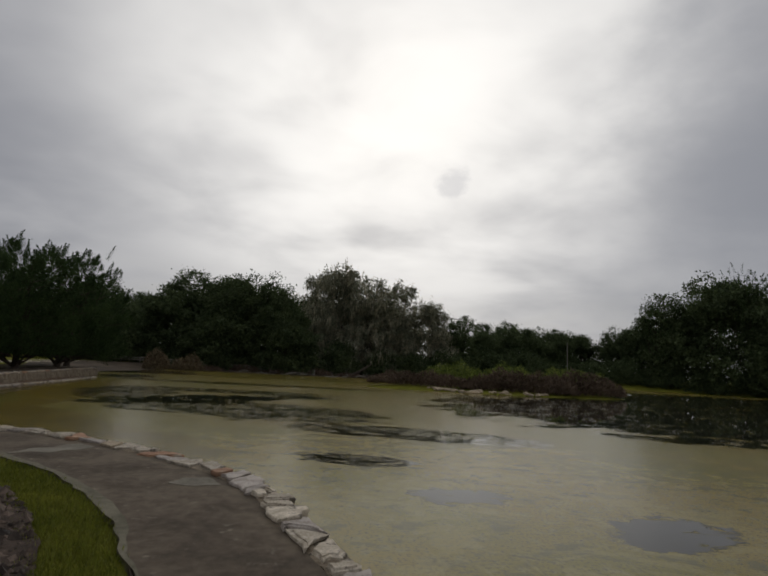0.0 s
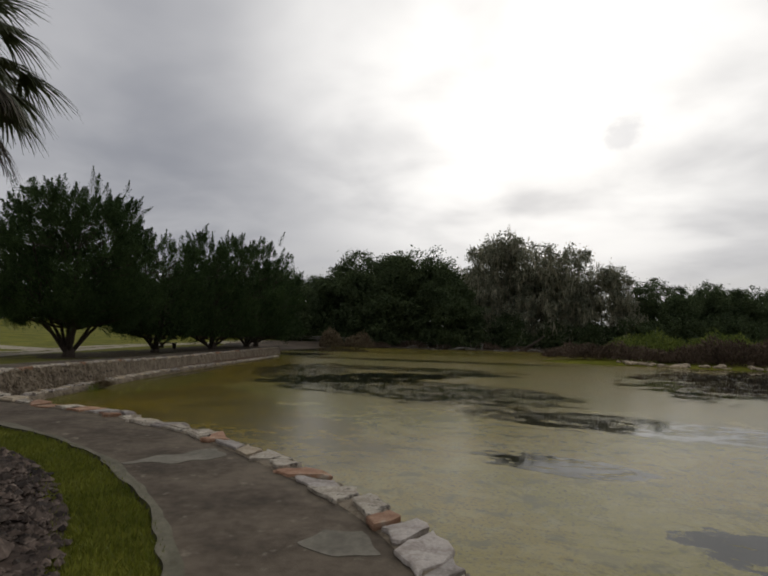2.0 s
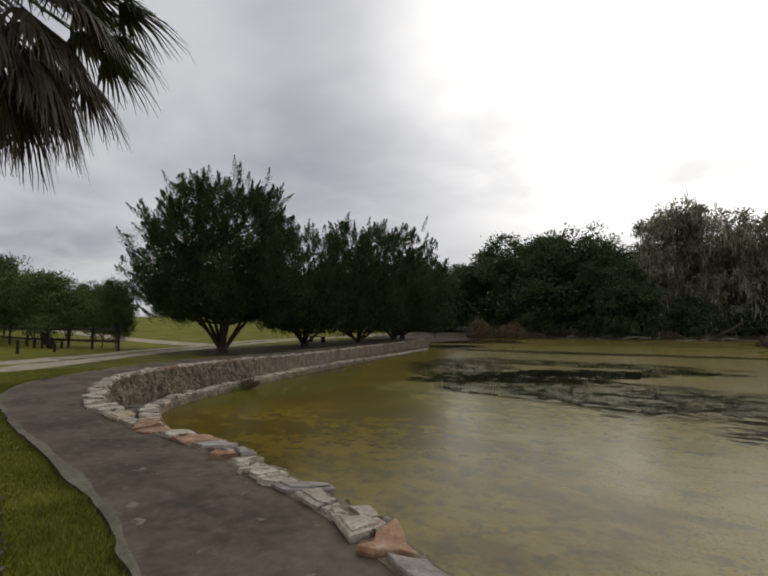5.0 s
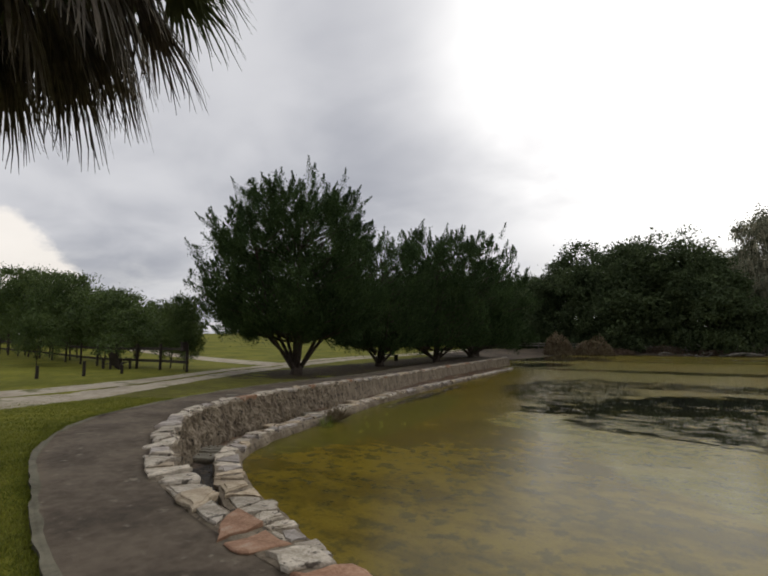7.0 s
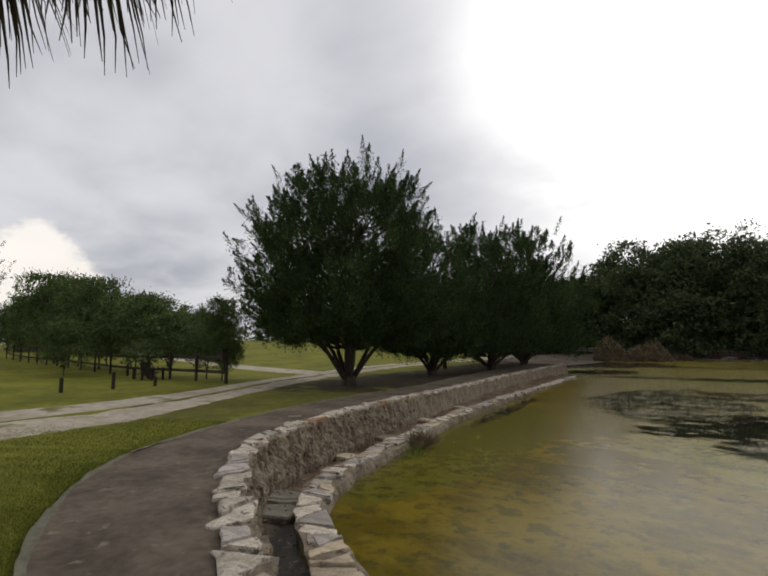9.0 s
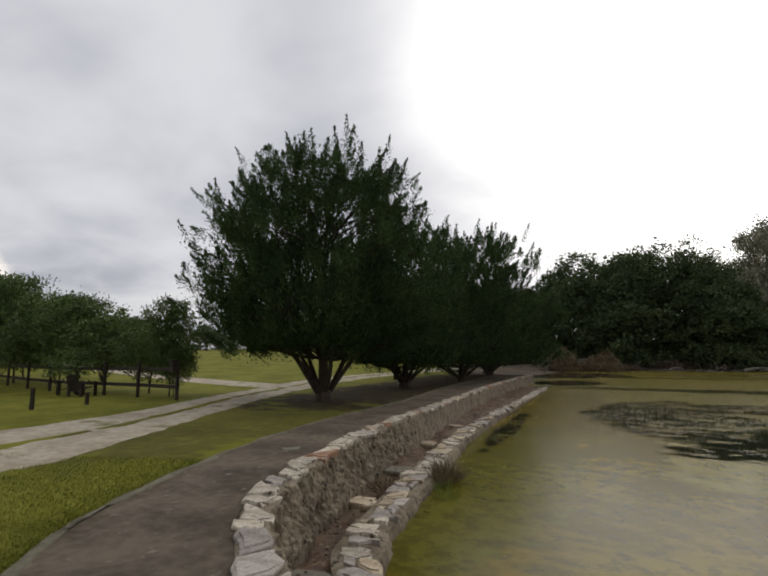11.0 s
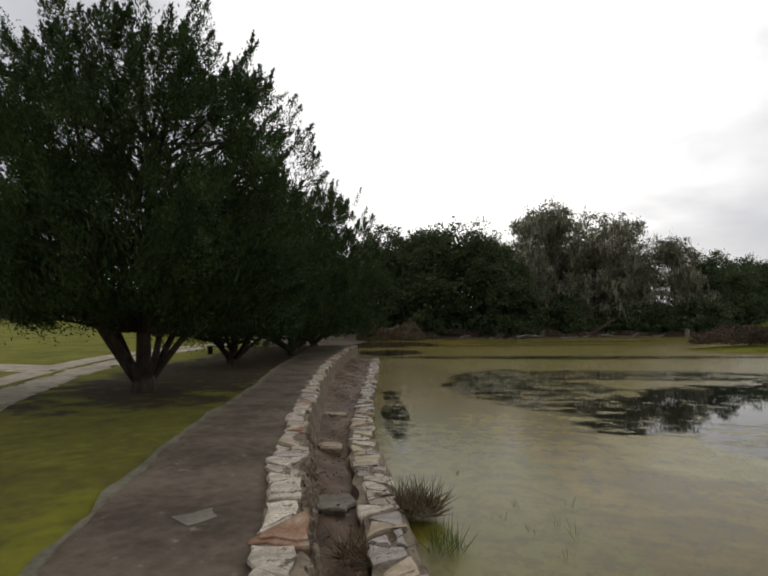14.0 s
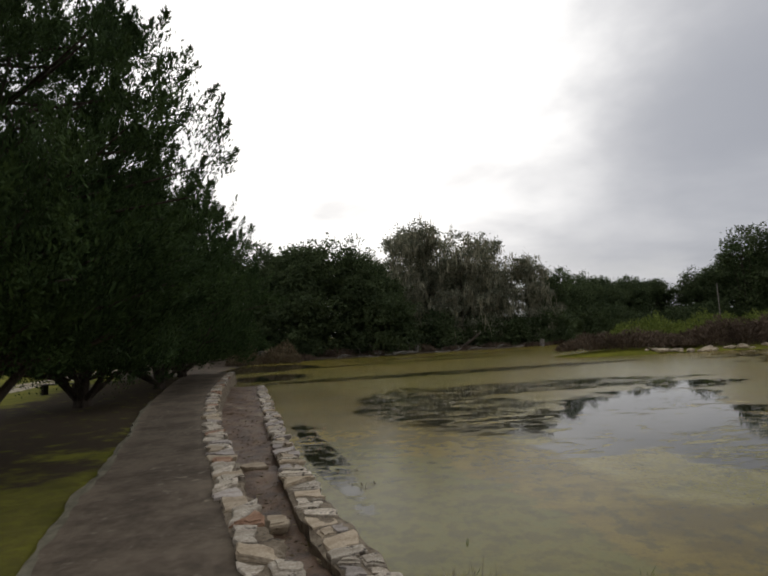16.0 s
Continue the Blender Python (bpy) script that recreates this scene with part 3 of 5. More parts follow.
tagged(strip("dry_bank", [(-33, 45.5), (-39, 55), (-40, 70), (-27, 78), (-11, 82), (2, 85), (16, 92)], [(-26.4, 45.2), (-28.6, 54), (-30.2, 64.6), (-22.6, 69.9), (-10.2, 73.5), (2, 76.5), (16, 83.5)], 80, 6,
             lambda x, y: ground_z(x, y) + 0.05, BANK, ragged=0.6), "bare brown mud bank along the far shore", "bank", kind="structure")


# ---- retaining wall, trough and ledge ----
def swept(name, line, n, profile, mat, rough=0.0, grain=3.0, z_of=path_z):
    """Sweeps a profile of (offset towards the pond, height) along a line, with a rough surface."""
    p = resample(smooth(line), n)
    t = np.gradient(p, axis=0)
    t /= np.hypot(*t.T)[:, None]
    side = np.c_[t[:, 1], -t[:, 0]]
    m = len(profile)
    verts = []
    for i in range(n):
        z0 = float(z_of(p[i][1]))
        for j, (o, h) in enumerate(profile):
            x, y = p[i] + side[i] * o
            z = z0 + h
            if rough:
                w = rough * noise.noise(Vector((x * grain, y * grain, z * grain * 0.6))) + rough * 0.6 * noise.noise(Vector((x * grain * 3, y * grain * 3, z * grain * 1.2)))
                w += rough * 0.35 * noise.noise(Vector((x * grain * 7, y * grain * 7, z * grain * 4)))
                w *= (1 - 0.85 * float(step01((p[i][1] - 17.5) / 4))) * (0.25 if h > -0.02 else 1.0)
                x, y, z = x + side[i][0] * w, y + side[i][1] * w, z + w * 0.4
            verts.append((x, y, z))
    return mesh_object(name, verts, grid_faces(n, m), mat)


FACE = [(0.0, -0.3), (0.0, 0.0), (0.03, 0.008), (0.16, 0.008), (0.29, 0.0)] + [(0.32 + 0.15 * k / 16, -0.03 - 0.69 * k / 16) for k in range(17)] + [(0.50, -1.3)]
wall = swept("retaining_wall", COPING, 1500, FACE, MORTAR, 0.085, 5.0)
tagged(wall, "rough mortared stone retaining wall with a flagstone coping", "retaining wall", kind="structure")
trough_out = LEDGE_IN
trough_in = [tuple(v) for v in offset_line([c for c in COPING if c[0] <= -8.6 and c[1] < 41], 0.42, 120)]
tagged(strip("trough_floor", trough_in, trough_out, 300, 9, lambda x, y: WATER + 0.07 + 0.05 * np.sin(x * 3.1) * np.sin(y * 2.3) + 0.03 * np.sin(x * 9.7 + 1) * np.sin(y * 8.3), MUD), "wet brown mud in the trough below the wall", "trough", kind="structure")


def ledge_top(y):
    return WATER + 0.20 - 0.10 * step01((np.asarray(y, float) - 22) / 16)


n = 300
li, lo = resample(smooth(LEDGE_IN), n), resample(smooth(WATER_EDGE), n)
verts = []
for i in range(n):
    d = lo[i] - li[i]
    for k, h in ((0.0, -0.4), (0.02, -0.02), (0.25, 0.0), (0.5, 0.0), (0.75, -0.01), (0.95, -0.05), (1.02, -0.14), (1.08, -0.6)):
        x, y = li[i] + d * k
        w = 0.05 * noise.noise(Vector((x * 2.4, y * 2.4, k * 2)))
        verts.append((x + w, y + w, float(ledge_top(y)) + h + w * 0.3))
ledge = tagged(mesh_object("stone_ledge", verts, grid_faces(n, 8), MORTAR), "low mortared stone ledge at the water's edge", "ledge", kind="structure")


def slab(parent, name, corners, z, thick, tilt, mat, r):
    """One split stone: straight broken sides, a flat top with a chipped rim, and sometimes a second leaf of stone on it."""
    cx, cy = sum(p[0] for p in corners) / len(corners), sum(p[1] for p in corners) / len(corners)
    ring = []
    for p, q in zip(corners, corners[1:] + corners[:1]):
        ring.append((p[0] - cx + r.uniform(-0.012, 0.012), p[1] - cy + r.uniform(-0.012, 0.012)))
        side = math.hypot(q[0] - p[0], q[1] - p[1])
        for k in ((r.uniform(0.2, 0.42), r.uniform(0.58, 0.8)) if side > 0.26 else (r.uniform(0.3, 0.7),) if side > 0.12 else ()):
            ring.append((p[0] + (q[0] - p[0]) * k - cx + r.uniform(-0.04, 0.04), p[1] + (q[1] - p[1]) * k - cy + r.uniform(-0.04, 0.04)))
    k = len(ring)
    verts, faces = [], []
    levels = [(0.92, -0.05), (1.0, thick * 0.3), (0.97, thick * 0.85), (0.90, thick)]
    if r.random() < 0.4:
        levels += [(0.80, thick + 0.002), (0.775, thick + 0.018)]
    sx, sy = r.uniform(-0.03, 0.03), r.uniform(-0.03, 0.03)
    for n_level, (q, h) in enumerate(levels):
        for x, y in ring:
            x, y = x * q + (sx if n_level > 3 else 0), y * q + (sy if n_level > 3 else 0)
            verts.append((x + r.uniform(-0.006, 0.006), y + r.uniform(-0.006, 0.006), h + (x * tilt[0] + y * tilt[1]) * (h > 0) + r.uniform(-0.003, 0.003)))
    for i in range(len(levels) - 1):
        for j in range(k):
            faces.append((i * k + j, i * k + (j + 1) % k, (i + 1) * k + (j + 1) % k, (i + 1) * k + j))
    faces.append(tuple(range((len(levels) - 1) * k, len(levels) * k)))
    ob = mesh_object(name, verts, faces, mat, parent)
    ob.matrix_basis = Matrix.Translation((cx, cy, z))
    return ob


def lay_stones(parent, line, name, half, lengths, z_of, seed, mats, gap=0.022, split=0.16, overhang=0.08):
    """Lays split stones side by side along a line, each cut to its neighbours, some of them in two."""
    r = random.Random(seed)
    pts = smooth(line)
    total = length_of(pts)
    p = resample(pts, 3000)
    t = np.gradient(p, axis=0)
    t /= np.hypot(*t.T)[:, None]

    def at(s, o):
        i = min(max(int(s / total * 2999), 0), 2999)
        return (p[i][0] + t[i][1] * o, p[i][1] - t[i][0] * o)

    s, skew, made = 0.0, 0.0, 0
    while s < total - 0.6 and made < 290:
        step = r.uniform(*lengths)
        nxt = r.uniform(-0.17, 0.17)
        a, b = -half - r.uniform(-0.07, overhang), half + r.uniform(-0.10, overhang)
        z = float(z_of(at(s, 0)[1])) + r.uniform(-0.012, 0.016)
        tilt = (r.uniform(-0.05, 0.05), r.uniform(-0.05, 0.05))
        cuts = [a, b]
        if r.random() < split:
            cuts = [a, r.uniform(-0.1, 0.1) * half, b]
        for u, v in zip(cuts, cuts[1:]):
            g = gap * r.uniform(0.5, 1.6)
            w0, w1 = u + (g if u > a else 0), v - (g if v < b else 0)
            lo0, lo1 = s + skew * w0 / half + g, s + skew * w1 / half + g
            hi0, hi1 = s + step + nxt * w0 / half - g, s + step + nxt * w1 / half - g
            corners = [at(lo0, w0), at(hi0, w0), at(hi1, w1), at(lo1, w1)]
            for c in r.sample(range(4), r.choice((0, 1, 1, 2))):
                n0, n1 = corners[c], corners[(c + 1) % 4]
                k = r.uniform(0.08, 0.34)
                corners[c] = (n0[0] * (1 - k) + n1[0] * k, n0[1] * (1 - k) + n1[1] * k)
            slab(parent, name, corners[::-1], z, r.uniform(0.018, 0.045), tilt, r.choice(mats), r)
            made += 1
        s, skew = s + step, nxt


COPING_MATS = [FLAG] * 11 + [FLAG_GREY] * 3 + [FLAG_TAN] * 2 + [FLAG_RED] * 2
lay_stones(wall, [tuple(v) for v in offset_line(COPING, 0.155)], "coping_stone", 0.17, (0.22, 0.50), lambda y: path_z(y) + 0.004, 5, COPING_MATS, split=0.10)
lay_stones(ledge, [tuple((a + b) / 2) for a, b in zip(li, lo)], "ledge_stone", 0.19, (0.18, 0.42), lambda y: ledge_top(y) - 0.012, 8, [FLAG] * 5 + [FLAG_GREY] * 3 + [FLAG_TAN] * 2, 0.026, 0.22, 0.10)


# flat broken slabs and a puddle lying in the trough
r7 = random.Random(7)
for k, w in ((0.205, 0.34), (0.225, 0.30), (0.30, 0.26), (0.36, 0.30), (0.43, 0.24), (0.52, 0.22)):
    i = int(k * 119)
    a, b = resample(trough_in, 120)[i], resample(smooth(LEDGE_IN), 120)[i]
    c, d = (a + b) / 2, (b - a) / max(np.hypot(*(b - a)), 1e-6)
    ring = [tuple(c + d * math.cos(q) * w * r7.uniform(0.8, 1.1) + np.array((-d[1], d[0])) * math.sin(q) * w * r7.uniform(1.1, 1.7)) for q in np.linspace(0, 5.2, 6)]
    st = slab(None, "fallen_slab", ring, WATER + 0.10, 0.05, (0.04, -0.03), FLAG_TAN if w < 0.28 else PALE, r7)
    tagged(st, "flat broken slab lying in the muddy trough", "slab", "slabs in the trough")


# ---- leaf and limb builders ----
def leaf_mesh(name, base, way, length, width, mat, parent, rng, label="", lift=0.0):
    """Many small pointed leaves: base points, unit directions, lengths and widths."""
    k = len(base)
    other = rng.normal(size=(k, 3))
    side = np.cross(way, other)
    side /= np.maximum(np.linalg.norm(side, axis=1), 1e-6)[:, None]
    L, Wd = np.broadcast_to(length, k)[:, None], np.broadcast_to(width, k)[:, None]
    v = np.empty((k, 4, 3))
    v[:, 0] = base
    v[:, 1] = base + way * L * 0.45 + side * Wd * 0.5
    v[:, 2] = base + way * L + np.array([0, 0, 1.0]) * lift * L
    v[:, 3] = base + way * L * 0.45 - side * Wd * 0.5
    me = bpy.data.meshes.new(name)
    me.vertices.add(k * 4)
    me.vertices.foreach_set("co", v.ravel())
    me.loops.add(k * 4)
    me.loops.foreach_set("vertex_index", np.arange(k * 4, dtype=np.int32))
    me.polygons.add(k)
    me.polygons.foreach_set("loop_start", np.arange(0, k * 4, 4, dtype=np.int32))
    me.polygons.foreach_set("loop_total", np.full(k, 4, dtype=np.int32))
    me.materials.append(mat)
    me.update(calc_edges=True)
    ob = new(name, me)
    ob.parent = parent
    return tagged(ob, label)


def tube(bm, points, radii, sides=7):
    rings = []
    for i, (p, r) in enumerate(zip(points, radii)):
        p = Vector(p)
        d = (Vector(points[min(i + 1, len(points) - 1)]) - Vector(points[max(i - 1, 0)])).normalized()
        a = d.orthogonal().normalized()
        b = d.cross(a)
        rings.append([bm.verts.new(p + (a * math.cos(2 * math.pi * k / sides) + b * math.sin(2 * math.pi * k / sides)) * r) for k in range(sides)])
    for a, b in zip(rings, rings[1:]):
        for k in range(sides):
            bm.faces.new((a[k], a[(k + 1) % sides], b[(k + 1) % sides], b[k]))
    bm.faces.new(rings[0][::-1])
    bm.faces.new(rings[-1])


def limb(bm, a, b, r0, r1, bend, rng, steps=6, sides=7):
    a, b = np.array(a, float), np.array(b, float)
    sag = rng.normal(size=3) * bend
    pts = [a + (b - a) * k + sag * math.sin(math.pi * k) for k in np.linspace(0, 1, steps)]
    tube(bm, pts, [r0 + (r1 - r0) * k for k in np.linspace(0, 1, steps)], sides)


def unit(v):
    return v / np.maximum(np.linalg.norm(v, axis=-1, keepdims=True), 1e-6)


def thing(name, label, category, x, y, z, group="", kind=""):
    ob = new(name)
    ob.location = (x, y, z)
    return tagged(ob, label, category, group, kind)


def cedar(x, y, height, radius, seed, plumes, per, label, clear=1.7, group="", leaf=1.0):
    """A many-stemmed juniper: stems fanning from one foot, and upright spiky plumes of scale leaves."""
    rng = np.random.default_rng(seed)
    z = float(land(x, y)) - 0.05
    ob = thing("cedar_tree", label, "tree", x, y, z, group)
    bm = bmesh.new()
    limb(bm, (0, 0, -0.2), (0.05, 0, 0.45), 0.34, 0.24, 0.02, rng, 4, 10)
    stems = 9
    for i in range(stems):
        a = 2 * math.pi * i / stems + rng.uniform(-0.2, 0.2)
        out = rng.uniform(0.38, 0.72) * radius if i else 0.1
        top = rng.uniform(0.45, 0.75) * height
        foot = np.array([0.16 * math.cos(a), 0.16 * math.sin(a), 0.3])
        knee = np.array([out * 0.56 * math.cos(a), out * 0.56 * math.sin(a), clear * rng.uniform(0.75, 1.15)])
        tip = np.array([out * math.cos(a), out * math.sin(a), top])
        limb(bm, foot, knee, 0.10, 0.065, 0.06, rng, 5)
        limb(bm, knee, tip, 0.065, 0.02, 0.15, rng, 6)
        for _ in range(4):
            k = rng.uniform(0.2, 0.8)
            s = knee + (tip - knee) * k
            limb(bm, s, s + np.array([rng.normal() * 0.9, rng.normal() * 0.9, rng.uniform(0.4, 1.3)]), 0.035, 0.01, 0.08, rng, 4, 5)
    limb(bm, (0, 0, 0.3), (0.1, 0.1, height * 0.8), 0.2, 0.03, 0.12, rng, 7)
    part("trunk", bm, BARK, ob)
    boughs = bmesh.new()
    # crown outline: broad low, drawn in to a ragged top; plumes stand in sprays on branch ends, with gaps between
    sprays = max(80, plumes // 5)
    u = ((np.arange(sprays) + rng.uniform(0, 1, sprays)) / sprays) ** 1.2
    h = clear * 0.85 + u * (height - clear * 0.85) * 0.88
    k = (h - clear * 0.85) / (height - clear * 0.85)
    wide = radius * np.interp(k, [0, 0.08, 0.3, 0.55, 0.8, 0.95, 1.0], [0.66, 0.92, 1.0, 0.90, 0.62, 0.36, 0.20])
    a = np.arange(sprays) * 2.39996 + rng.uniform(-0.35, 0.35, sprays)
    f = np.sqrt(rng.uniform(0.16, 1.0, sprays)) * 0.97
    lobe = 1 + 0.04 * np.sin(3 * a + seed) + 0.05 * np.clip(rng.normal(size=sprays), -2, 1.2)
    ends = np.c_[np.cos(a) * wide * lobe * f, np.sin(a) * wide * lobe * f, h]
    for i in range(0, sprays, 2):
        rise = max(clear * 0.7, ends[i][2] - rng.uniform(0.5, 1.6))
        limb(boughs, (ends[i][0] * 0.15, ends[i][1] * 0.15, rise), ends[i], 0.045, 0.015, 0.12, rng, 5, 5)
    tagged(part("bough_frame", boughs, BARK, ob), kind="stuff")
    pick = rng.integers(0, sprays, plumes)
    a, k, f = a[pick], k[pick], f[pick]
    root = ends[pick] + rng.normal(size=(plumes, 3)) * np.array([0.32, 0.32, 0.26]) * (height / 10)
    spire = (f > 0.62) & (rng.uniform(0, 1, plumes) < 0.34)
    way = unit(np.c_[np.cos(a) * (0.78 - 0.45 * k), np.sin(a) * (0.78 - 0.45 * k), 0.65 + 0.8 * k] + rng.normal(size=(plumes, 3)) * 0.28)
    long = rng.uniform(0.5, 1.1, plumes) * np.where(spire, 1.05 + 0.45 * k, 0.85) * np.where(k > 0.86, 0.62, 1.0) * (height / 10)
    fat = rng.uniform(0.20, 0.36, plumes)
    s = rng.uniform(0, 1, (plumes, per))
    jitter = rng.normal(size=(plumes, per, 3)) * (fat[:, None] * (1 - s) ** 1.1 * 0.60)[:, :, None]
    base = root[:, None, :] + way[:, None, :] * (s * long[:, None])[:, :, None] + jitter
    lw = unit(way[:, None, :] + rng.normal(size=(plumes, per, 3)) * 0.45)
    size = rng.uniform(0.065, 0.13, (plumes, per)) * (height / 10) * leaf
    leaf_mesh("crown", base.reshape(-1, 3), lw.reshape(-1, 3), size.ravel(), size.ravel() * 0.32, CEDAR, ob, rng)
    # the shaded inner sprays that close the crown
    n_in = plumes * 12
    u = rng.uniform(0, 1, n_in) ** 1.5 * 0.60
    wide = radius * np.interp(u, [0, 0.08, 0.3, 0.55, 0.8, 1.0], [0.75, 0.95, 0.95, 0.8, 0.46, 0.12])
    a, f = rng.uniform(0, 2 * math.pi, n_in), np.sqrt(rng.uniform(0, np.where(u < 0.3, 0.75, 0.5), n_in))
    base = np.c_[np.cos(a) * wide * f, np.sin(a) * wide * f, clear * 0.9 + u * (height - clear) * 0.88]
    leaf_mesh("inner_spray", base, unit(np.c_[np.cos(a) * 0.6, np.sin(a) * 0.6, np.ones(n_in) * 0.8] + rng.normal(size=(n_in, 3)) * 0.4), rng.uniform(0.15, 0.35, n_in) * leaf, 0.05 * leaf, CEDAR, ob, rng)
    return ob


def broadleaf(name, label, height, radius, seed, clumps, per, leaf, mat, moss=0, clear=0.18, trunk_r=0.3, airy=1.0, dense_low=True, category="tree", group="", kind=""):
    """A tree or bush at the origin: trunk with limbs, and a crown of leaf clumps in uneven lobes."""
    rng = np.random.default_rng(seed)
    ob = thing(name, label, category, 0, 0, 0, group, kind)
    lobes = []
    for i in range(9):
        a = 2 * math.pi * i / 9 * 2.4 + rng.uniform(-0.4, 0.4)
        k = rng.uniform(0.0, 1.0)
        rr = radius * rng.uniform(0.25, 0.62) * (1 - 0.55 * k)
        lobes.append((np.array([math.cos(a) * rr, math.sin(a) * rr, height * (clear + (0.9 - clear) * (0.25 + 0.7 * k))]), radius * rng.uniform(0.30, 0.52) * airy))
    lobes.append((np.array([0, 0, height * 0.5]), radius * 0.5))
    bm = bmesh.new()
    limb(bm, (0, 0, -0.3), (rng.normal() * 0.1, rng.normal() * 0.1, height * 0.45), trunk_r, trunk_r * 0.6, 0.1, rng, 5, 8)
    for c, r in lobes:
        limb(bm, (0, 0, height * rng.uniform(0.15, 0.42)), c, trunk_r * 0.5, trunk_r * 0.1, radius * 0.06, rng, 5, 5)
    part("trunk", bm, BARK, ob)
    pick = rng.integers(0, len(lobes), clumps)
    centre = np.array([lobes[i][0] for i in pick])
    rad = np.array([lobes[i][1] for i in pick])
    d = unit(rng.normal(size=(clumps, 3)) * np.array([1, 1, 0.8]))
    c = centre + d * (rad * rng.uniform(0.55, 1.05, clumps))[:, None] * np.array([1, 1, 0.95])
    if dense_low:
        low = rng.uniform(0, 1, clumps) < 0.25
        a = rng.uniform(0, 2 * math.pi, clumps)
        q = radius * np.sqrt(rng.uniform(0, 1, clumps)) * 0.95
        c[low] = np.c_[np.cos(a) * q, np.sin(a) * q, height * rng.uniform(0.03, 0.40, clumps)][low]
    c[:, 2] = np.clip(c[:, 2], 0.1, height)
    spread = rng.uniform(0.5, 1.1, clumps) * leaf * 2.4
    base = c[:, None, :] + rng.normal(size=(clumps, per, 3)) * spread[:, None, None] * np.array([1, 1, 0.7]) * 0.6
    way = unit(d[:, None, :] * 0.7 + rng.normal(size=(clumps, per, 3)) + np.array([0, 0, -0.15]))
    size = rng.uniform(0.6, 1.3, (clumps, per)) * leaf
    leaf_mesh("crown", base.reshape(-1, 3), way.reshape(-1, 3), size.ravel(), size.ravel() * 0.5, mat, ob, rng)
    if moss:
        i = rng.integers(0, clumps, moss)
        root = c[i] + rng.normal(size=(moss, 3)) * radius * 0.07
        m = 7
        b = root[:, None, :] + rng.normal(size=(moss, m, 3)) * np.array([0.22, 0.22, 0.35])
        L = rng.uniform(0.4, 1.7, (moss, m))
        L = np.minimum(L, np.maximum(b[:, :, 2] - 0.4, 0.2))
        w = unit(np.array([0, 0, -1.0]) + rng.normal(size=(moss, m, 3)) * 0.09)
        leaf_mesh("hanging_moss", b.reshape(-1, 3), w.reshape(-1, 3), L.ravel(), 0.12, MOSS, ob, rng, "grey curtains of hanging moss")
    return ob


# ---- trees beside the path ----
cedar(-25.0, 22.3, 9.3, 4.5, 3, 1650, 215, "large spreading dark green cedar with many stems beside the path", 2.25)
cedar(-27.4, 30.8, 8.6, 3.8, 4, 800, 150, "dark green cedar on a short trunk beside the path", 1.4, leaf=1.2)
cedar(-27.2, 36.6, 9.8, 4.4, 6, 800, 150, "tall dense dark cedar leaning over the path", 1.3, leaf=1.2)
cedar(-28.6, 43.5, 10.8, 5.2, 7, 800, 140, "dense dark cedar at the end of the path", 1.2, leaf=1.3)
cedar(-32.5, 51.0, 10.2, 4.5, 9, 600, 80, "dense dark cedar near the far bank", 1.1, leaf=1.4)


def put(kit, x, y, turn, size, tall, label=""):
    """A copy of a tree at a place; the first use moves the tree itself."""
    m = pose(x, y, float(ground_z(np.array([x]), np.array([y]))[0]) - 0.1, 0, 0, turn)
    if not kit.get("used"):
        kit["used"] = True
        ob = kit["ob"]
        ob.scale = (size, size, tall)
        ob.matrix_basis = m @ Matrix.Diagonal((size, size, tall, 1))
    else:
        ob = copy_thing(kit["ob"], m)
        ob.matrix_basis = m @ Matrix.Diagonal((size, size, tall, 1))
    return tagged(ob, label)


# ---- far woods: each kind once, then copied ----
oaks = [{"ob": broadleaf("oak_tree", "dark green broad oak in the far wood", 15, 6.2, 21 + i, 620, 44, 0.42, OAK, group="far wood")} for i in range(4)]
mossy = [{"ob": broadleaf("mossy_oak_tree", "tall oak hung with grey moss on the far shore", 18, 6.6, 31 + i, 460, 34, 0.36, OAK_GREY, moss=620, airy=0.95, group="mossy oaks")} for i in range(3)]
bushes = [{"ob": broadleaf("shrub", "dark green shrub under the far trees", 4, 3.2, 41 + i, 220, 40, 0.30, OAK, trunk_r=0.08, clear=0.05, category="shrub", group="far undergrowth")} for i in range(2)]
rw = random.Random(11)
